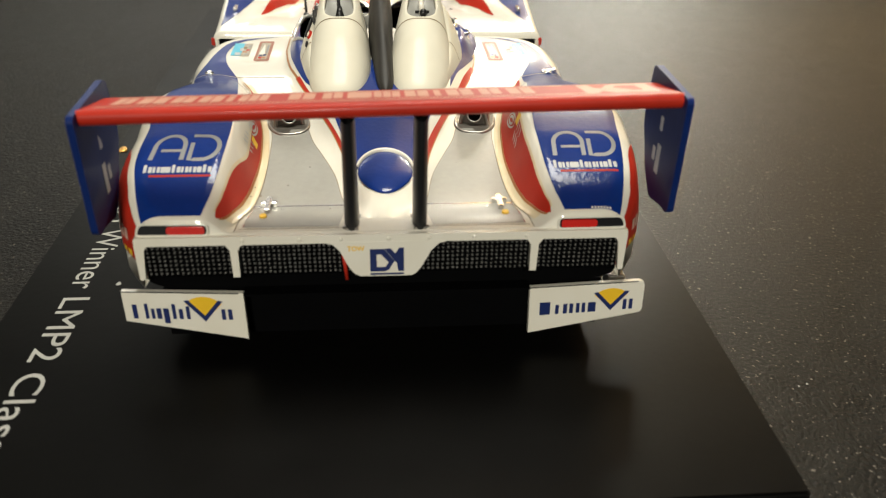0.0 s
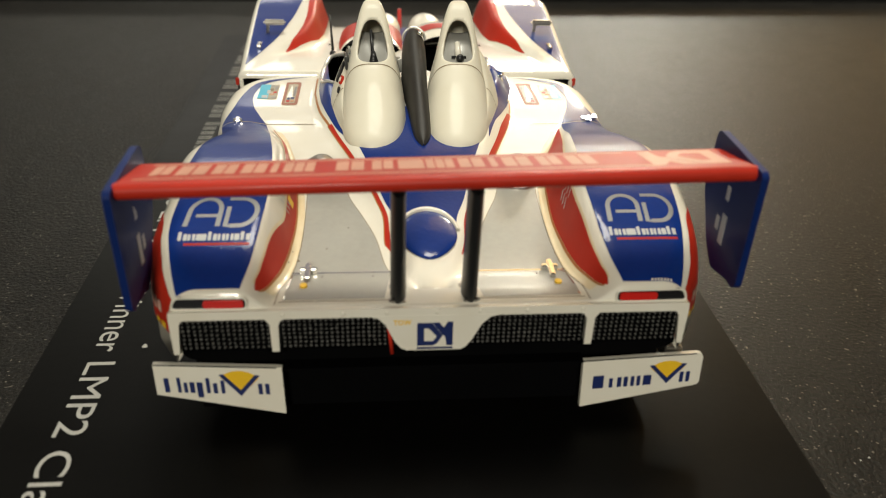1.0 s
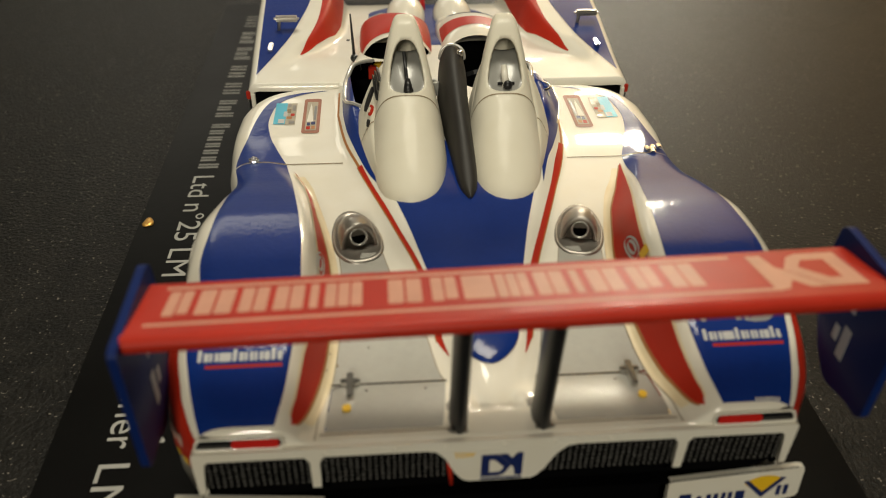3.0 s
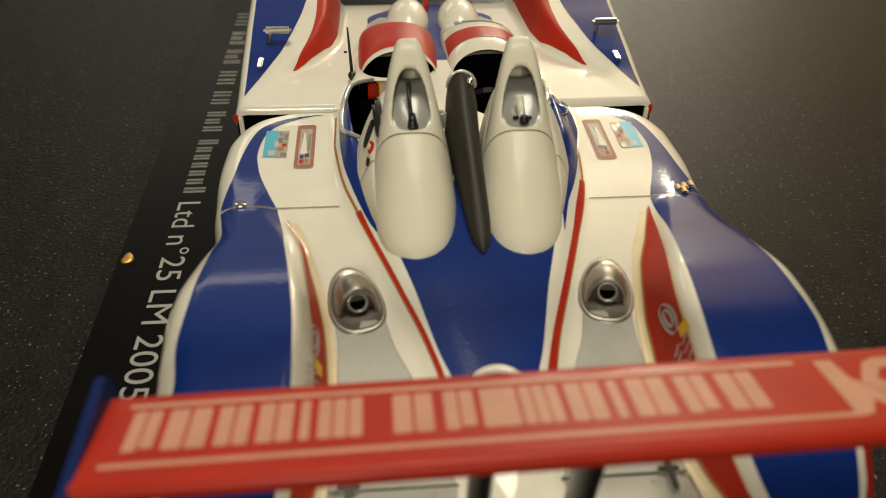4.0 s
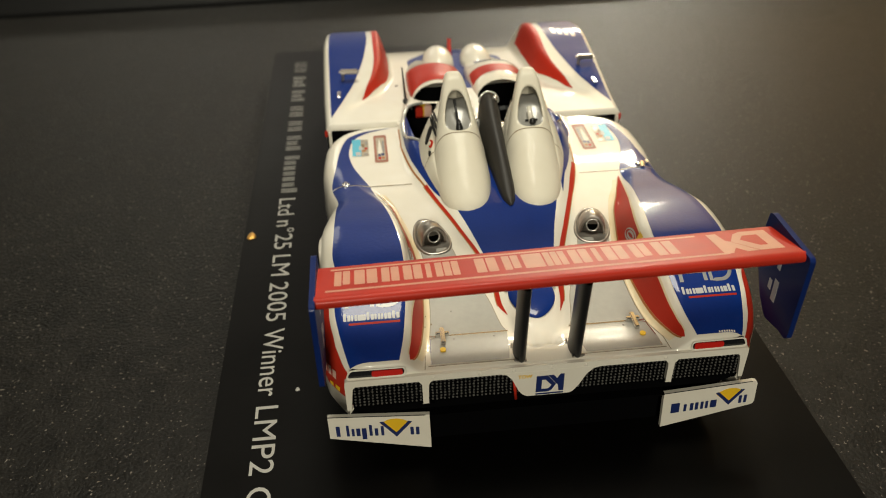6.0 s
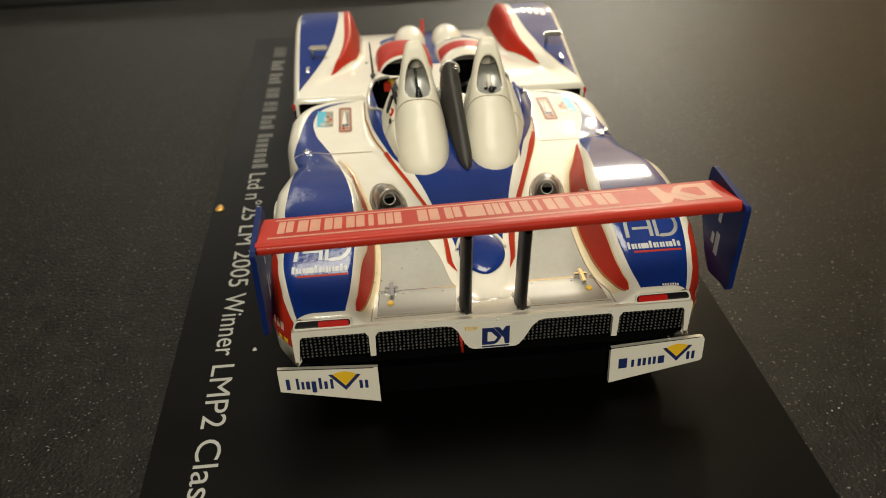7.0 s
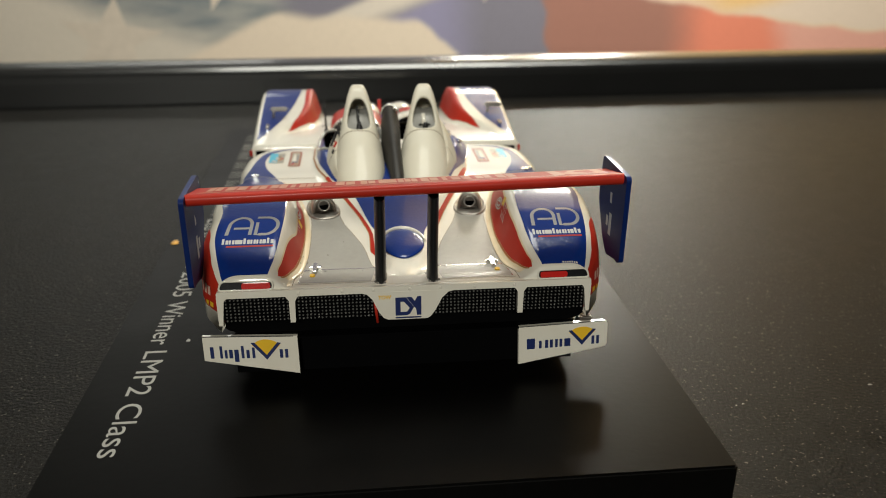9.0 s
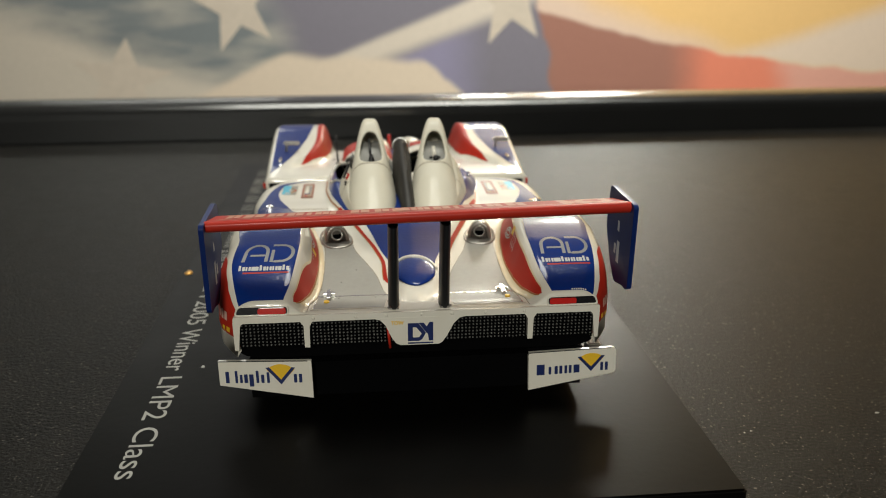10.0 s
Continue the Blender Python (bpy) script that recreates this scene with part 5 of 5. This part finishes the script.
        rows.append([(x0 - w * math.cos(math.pi * j / 20), y, zb + (zt - zb) * math.sin(math.pi * j / 20) ** 0.35) for j in range(21)])
    sheet(bm, rows)
    bmesh.ops.recalc_face_normals(bm, faces=bm.faces[:])
    part("centre_blade", bm, SMOKE, car, "black tapering centre blade", True)
    part("blade_cap", ball(bmesh.new(), (0.85, 42.3, 23.1), (0.4, 0.45, 0.35)), CHROME, car, "", True)
    bm = bmesh.new()
    arch_line = [(0.1 - 1.35 * math.cos(t), 43.4 - 0.3 * math.cos(t) ** 2, 21.9 + 1.75 * math.sin(t) ** 0.7) for t in np.linspace(0.05, math.pi - 0.05, 18)]
    sheet(bm, [[(x + 0.13 * math.cos(a) * x / 1.4, y - 0.13 * math.sin(a), z + 0.13 * math.cos(a)) for x, y, z in arch_line] for a in np.linspace(0, 2 * math.pi, 9)])
    bmesh.ops.recalc_face_normals(bm, faces=bm.faces[:])
    part("blade_rim", bm, BRIGHT, car, "bright rim over the blade", True)
    part("hoop_bracket", box(bmesh.new(), (-2.35, 41.3, 18.4), (-1.35, 42.1, 20.5), 0.25), BRIGHT, car, "small bright bracket")


def cockpit(car):
    # dark tub below the openings
    bm = bmesh.new()
    box(bm, (-11.6, 40.5, 5.5), (11.6, 70, 6.0))
    for lo, hi in (((-11.8, 40.5, 5.5), (-11.4, 70, 14.0)), ((11.4, 40.5, 5.5), (11.8, 70, 14.0)), ((-11.8, 40.2, 5.5), (11.8, 40.6, 13.8)), ((-11.8, 70, 5.5), (11.8, 70.4, 13.5))):
        box(bm, lo, hi)
    part("cockpit_tub", bm, MATTE, car, "matte black cockpit tub")
    part("seat", box(bmesh.new(), (-9.4, 50, 6), (-3.4, 58, 9.5), 0.8), BLACK, car, "black seat")
    for x, y, mt in ((-8.3, 60.5, RED), (-6.8, 61.2, PINK), (-5.2, 60.6, BLACK), (-7.6, 61.6, YELLOW)):
        part("dash_piece", box(bmesh.new(), (x - 0.6, y + 1.6, 9.0), (x + 0.6, y + 2.6, 13.2), 0.2), mt, car)
    part("bulkhead", box(bmesh.new(), (-11.2, 57.3, 6.0), (-1.6, 57.6, 13.6)), MATTE, car)
    part("steering_wheel", tube(bmesh.new(), (5.6, 60.5, 11.5), (5.6, 61.0, 11.9), 2.6), BLACK, car)
    # bright lip round the driver's opening
    for (c, rx, ry), a0, a1 in ((COCKPIT_L, 100, 260), (COCKPIT_R, -80, 60)):
        bm = bmesh.new()
        pts = []
        for a in np.linspace(radians(a0), radians(a1), 40):
            ca, sa = math.cos(a), math.sin(a)
            pts.append((c[0] + rx * math.copysign(abs(ca) ** (2 / 2.6), ca), c[1] + ry * math.copysign(abs(sa) ** (2 / 2.6), sa)))
        rows = []
        for k in range(9):
            t = math.pi * 2 * k / 8
            rows.append([(x + 0.3 * math.cos(t) * (1 if x > c[0] else -1), y, skin(abs(x), y) + 0.14 + 0.26 * math.sin(t)) for x, y in pts])
        sheet(bm, rows)
        bmesh.ops.recalc_face_normals(bm, faces=bm.faces[:])
        part("cockpit_lip", bm, BRIGHT, car, "bright cockpit lip", True)
    # disc and ring added for the ring-shaped highlights; no clear cap stands here
    part("filler_cap", tube(bmesh.new(), (11.0, 49.6, 15.4), (11.2, 49.4, 16.0), 1.15, 1.05, 24), BLUE, car, "blue disc with a bright ring")
    bm = bmesh.new()
    ring = [[(11.2 + (1.15 + 0.14 * math.cos(t)) * math.cos(a), 49.4 + (1.15 + 0.14 * math.cos(t)) * math.sin(a), 16.0 + 0.14 * math.sin(t)) for a in np.linspace(0, 2 * math.pi, 33)] for t in np.linspace(0, 2 * math.pi, 9)]
    sheet(bm, ring)
    part("cap_ring", bm, CHROME, car, "", True)
    # aerial by the driver's side
    bm = bmesh.new()
    tube(bm, (-10.6, 60.2, 15.3), (-10.9, 61.8, 20.5), 0.22, 0.1, 10)
    ball(bm, (-10.6, 60.1, 15.4), (0.5, 0.7, 0.5), 12, 8)
    part("aerial", bm, BLACK, car, "short black aerial", True)
    # two cowls over the footwells
    for sg, mt in ((-1, WHITE), (1, WHITE)):
        cx = sg * 5.2
        hh = curve((61.6, 3.1), (64, 3.5), (68, 3.3), (73, 2.3), (80, 0.7), (84, 0.0))
        ww = curve((61.6, 4.6), (66, 4.8), (73, 4.6), (80, 3.6), (84, 2.0))

        def dome(y, t, lift=0.0):
            return (cx - ww(y) * math.cos(t), y - 3.6 * (1 - math.sin(t)) * smooth01((68 - y) / 6), min(14.2, skin_front(5.2, y)) + 0.3 + (hh(y) + lift) * math.sin(t) ** 0.8)

        bm = bmesh.new()
        rows = [[dome(61.6 + 22.4 * i / 40, math.pi * j / 28) for j in range(29)] for i in range(41)]
        sheet(bm, rows)
        bmesh.ops.recalc_face_normals(bm, faces=bm.faces[:])
        cowl = part("footwell_cowl", bm, mt, car, "rounded footwell cowl, red and white", True)
        bm = bmesh.new()
        if sg < 0:
            rows = [[dome(62.5 + 10.5 * i / 20, math.pi * (0.05 + 0.9 * j / 24), 0.08) for j in range(25)] for i in range(21)]
        else:
            rows = [[dome(64.4 + 3.4 * i / 8, math.pi * (0.12 + 0.76 * j / 24), 0.08) for j in range(25)] for i in range(9)]
        sheet(bm, rows)
        bmesh.ops.recalc_face_normals(bm, faces=bm.faces[:])
        part("red_top", bm, RED, cowl, "", True)
        if sg > 0:
            bm = bmesh.new()
            rows = [[dome(71 + 6 * i / 12, math.pi * (0.3 + 0.45 * j / 20), 0.08) for j in range(21)] for i in range(13)]
            sheet(bm, rows)
            part("blue_top", bm, BLUE, cowl, "", True)


def front_livery(b, car):
    fi = curve((57.0, 22.5), (60, 21.4), (63, 20.2), (66, 19.0), (70, 17.9), (74.4, 16.9), (81.6, 16.1), (90, 16.3), (97, 17.2))
    fo = curve((57.0, 22.6), (62, 22.7), (80, 22.9), (92, 22.3), (97, 21.2))
    patch("blue_panel", BLUE, fi, fo, 57.0, 97, b, n=90, m=14, label="glossy blue front wing panel")
    patch("red_wedge", RED, curve((62.8, 17.4), (65, 16.0), (68, 14.4), (71, 13.2), (75, 12.6), (82, 12.5), (90, 12.7)), curve((62.8, 17.6), (65, 16.9), (68, 16.0), (71, 15.4), (75, 15.1), (82, 15.1), (90, 15.2)), 62.8, 90, b, n=80, m=8, label="red wedge on the inner slope")
    patch("blue_nose", BLUE, lambda y: 0.0, curve((63, 0.9), (67, 2.2), (72, 2.6), (77, 8.6), (84, 8.8), (90, 6.0), (98, 2.0)), 63, 98, b, n=60, m=10, label="blue nose stripe")
    for sg in (-1, 1):
        bm = bmesh.new()
        bmesh.ops.create_uvsphere(bm, u_segments=28, v_segments=16, radius=1, matrix=Matrix.Translation((sg * 3.5 + 0.3, 81.5, 13.0)) @ Matrix.Diagonal((2.9, 5.5, 2.7, 1)))
        part("nose_bump", bm, WHITE, b, "white bump on the nose", True)
        # mirror on its stalk, and a clasp
        mx, my = (-19.2, 67.5) if sg < 0 else (21.2, 68.5)
        m = part("mirror", box(bmesh.new(), (mx - 1.9, my - 0.4, 17.5), (mx + 1.4, my + 0.7, 18.25), 0.3), STEEL, car, "small chrome wing mirror")
        part("stalk", tube(bmesh.new(), (mx - 1.4, my + 0.2, skin(abs(mx - 1.4), my) - 0.1), (mx - 1.2, my + 0.2, 17.8), 0.22), STEEL, m)
        cl = part("clasp", box(bmesh.new(), (sg * 21.3 - 0.3, 62.2, skin(21.3, 63)), (sg * 21.3 + 0.3, 64.4, skin(21.3, 63) + 0.5), 0.12), CHROME, car)
        # black box as the shade behind the front wheel, and a red reflector at its outer corner
        part("wheel_void", box(bmesh.new(), (min(sg * 12.2, sg * 22.8), 54.9, 3.4), (max(sg * 12.2, sg * 22.8), 58, 13.4)), MATTE, car, "black box standing in for the shade behind the front wheel")
        part("reflector", box(bmesh.new(), (sg * 23.4 - 0.3, 54.45, 12.6), (sg * 23.4 + 0.2, 54.75, 13.7), 0.1), RED, car)
        part("gap_post", box(bmesh.new(), (sg * 22.9 - 0.25, 54.3, 3.4), (sg * 22.9 + 0.25, 54.8, 13.4), 0.1), WHITE, car)
        # orange side lamp on the waist
        part("side_marker", box(bmesh.new(), (sg * 22.25 - 0.2, 31.5, 12.0), (sg * 22.25 + 0.12, 36.0, 13.0), 0.1), RUST, car, "orange side marker")
    part("nose_post", tube(bmesh.new(), (-0.3, 88, 11.0), (-0.3, 88.4, 15.0), 0.5, 0.36), LAMPRED, b, "red post on the nose")
    for k in range(4):
        flat_decal("pale_mark", STEEL, 17.6 + 1.1 * k, 18.3 + 1.1 * k, 79.5 - 0.5 * k, 82.0 - 0.5 * k, b, 0.07, n=3)


def underside(car):
    part("floor_pan", box(bmesh.new(), (-20.5, 3.0, 1.6), (20.5, 104, 2.6), 0.3), MATTE, car, "black floor pan")
    part("chassis", box(bmesh.new(), (-11, 8, 2.4), (11, 40, 10.8), 0.5), MATTE, car)
    for x, y in ((-18.4, 19), (18.4, 19), (-18.4, 84), (18.4, 84)):
        bm = bmesh.new()
        prof = [(4.4, -3.3), (7.0, -3.6), (7.45, -3.1), (7.5, 0), (7.45, 3.1), (7.0, 3.6), (4.4, 3.3)]
        rows = [[(x + d, y + r * math.cos(a), 7.5 + r * math.sin(a)) for a in np.linspace(0, 2 * math.pi, 41)] for r, d in prof]
        sheet(bm, rows)
        bmesh.ops.recalc_face_normals(bm, faces=bm.faces[:])
        t = part("wheel", bm, RUBBER, car, "black racing tyre on a pale rim", True)
        bm = bmesh.new()
        prof = [(4.5, -3.2), (4.3, -2.6), (1.2, -1.6), (0.05, -1.8), (0.05, 1.8), (1.2, 1.6), (4.3, 2.6), (4.5, 3.2)]
        rows = [[(x + d, y + r * math.cos(a), 7.5 + r * math.sin(a)) for a in np.linspace(0, 2 * math.pi, 33)] for r, d in prof]
        sheet(bm, rows)
        bmesh.ops.recalc_face_normals(bm, faces=bm.faces[:])
        part("rim", bm, STEEL, t, "", True)


def model_car():
    car = thing("model_car", "white, blue and red open racing prototype scale model", "model car")
    rear, nose = bodywork(car)
    livery_rear(rear)
    decals_rear(rear)
    tail(car, rear)
    diffuser(car)
    rear_wing(car)
    exhausts(rear)
    fairings(car)
    cockpit(car)
    front_livery(nose, car)
    settle(car)
    underside(car)


def settle(car):
    """The casting is not quite even: the fender by the lettering sits in, the other a little out."""
    for ob in car.children_recursive:
        if ob.type != "MESH":
            continue
        for v in ob.data.vertices:
            x, y = 1000 * v.co.x, 1000 * v.co.y
            along = smooth01((y - 5) / 7) * smooth01((37 - y) / 8)
            if x < 0:
                shift = 0.25 * smooth01((-x - 13.6) / 1.2) + 0.7 * smooth01((-x - 15.5) / 7)
            else:
                shift = 0.38 * smooth01((x - 13.6) / 1.2) * (1 - 1.2 * smooth01((x - 17.5) / 5))
            v.co.x += 0.001 * shift * along


model_car()
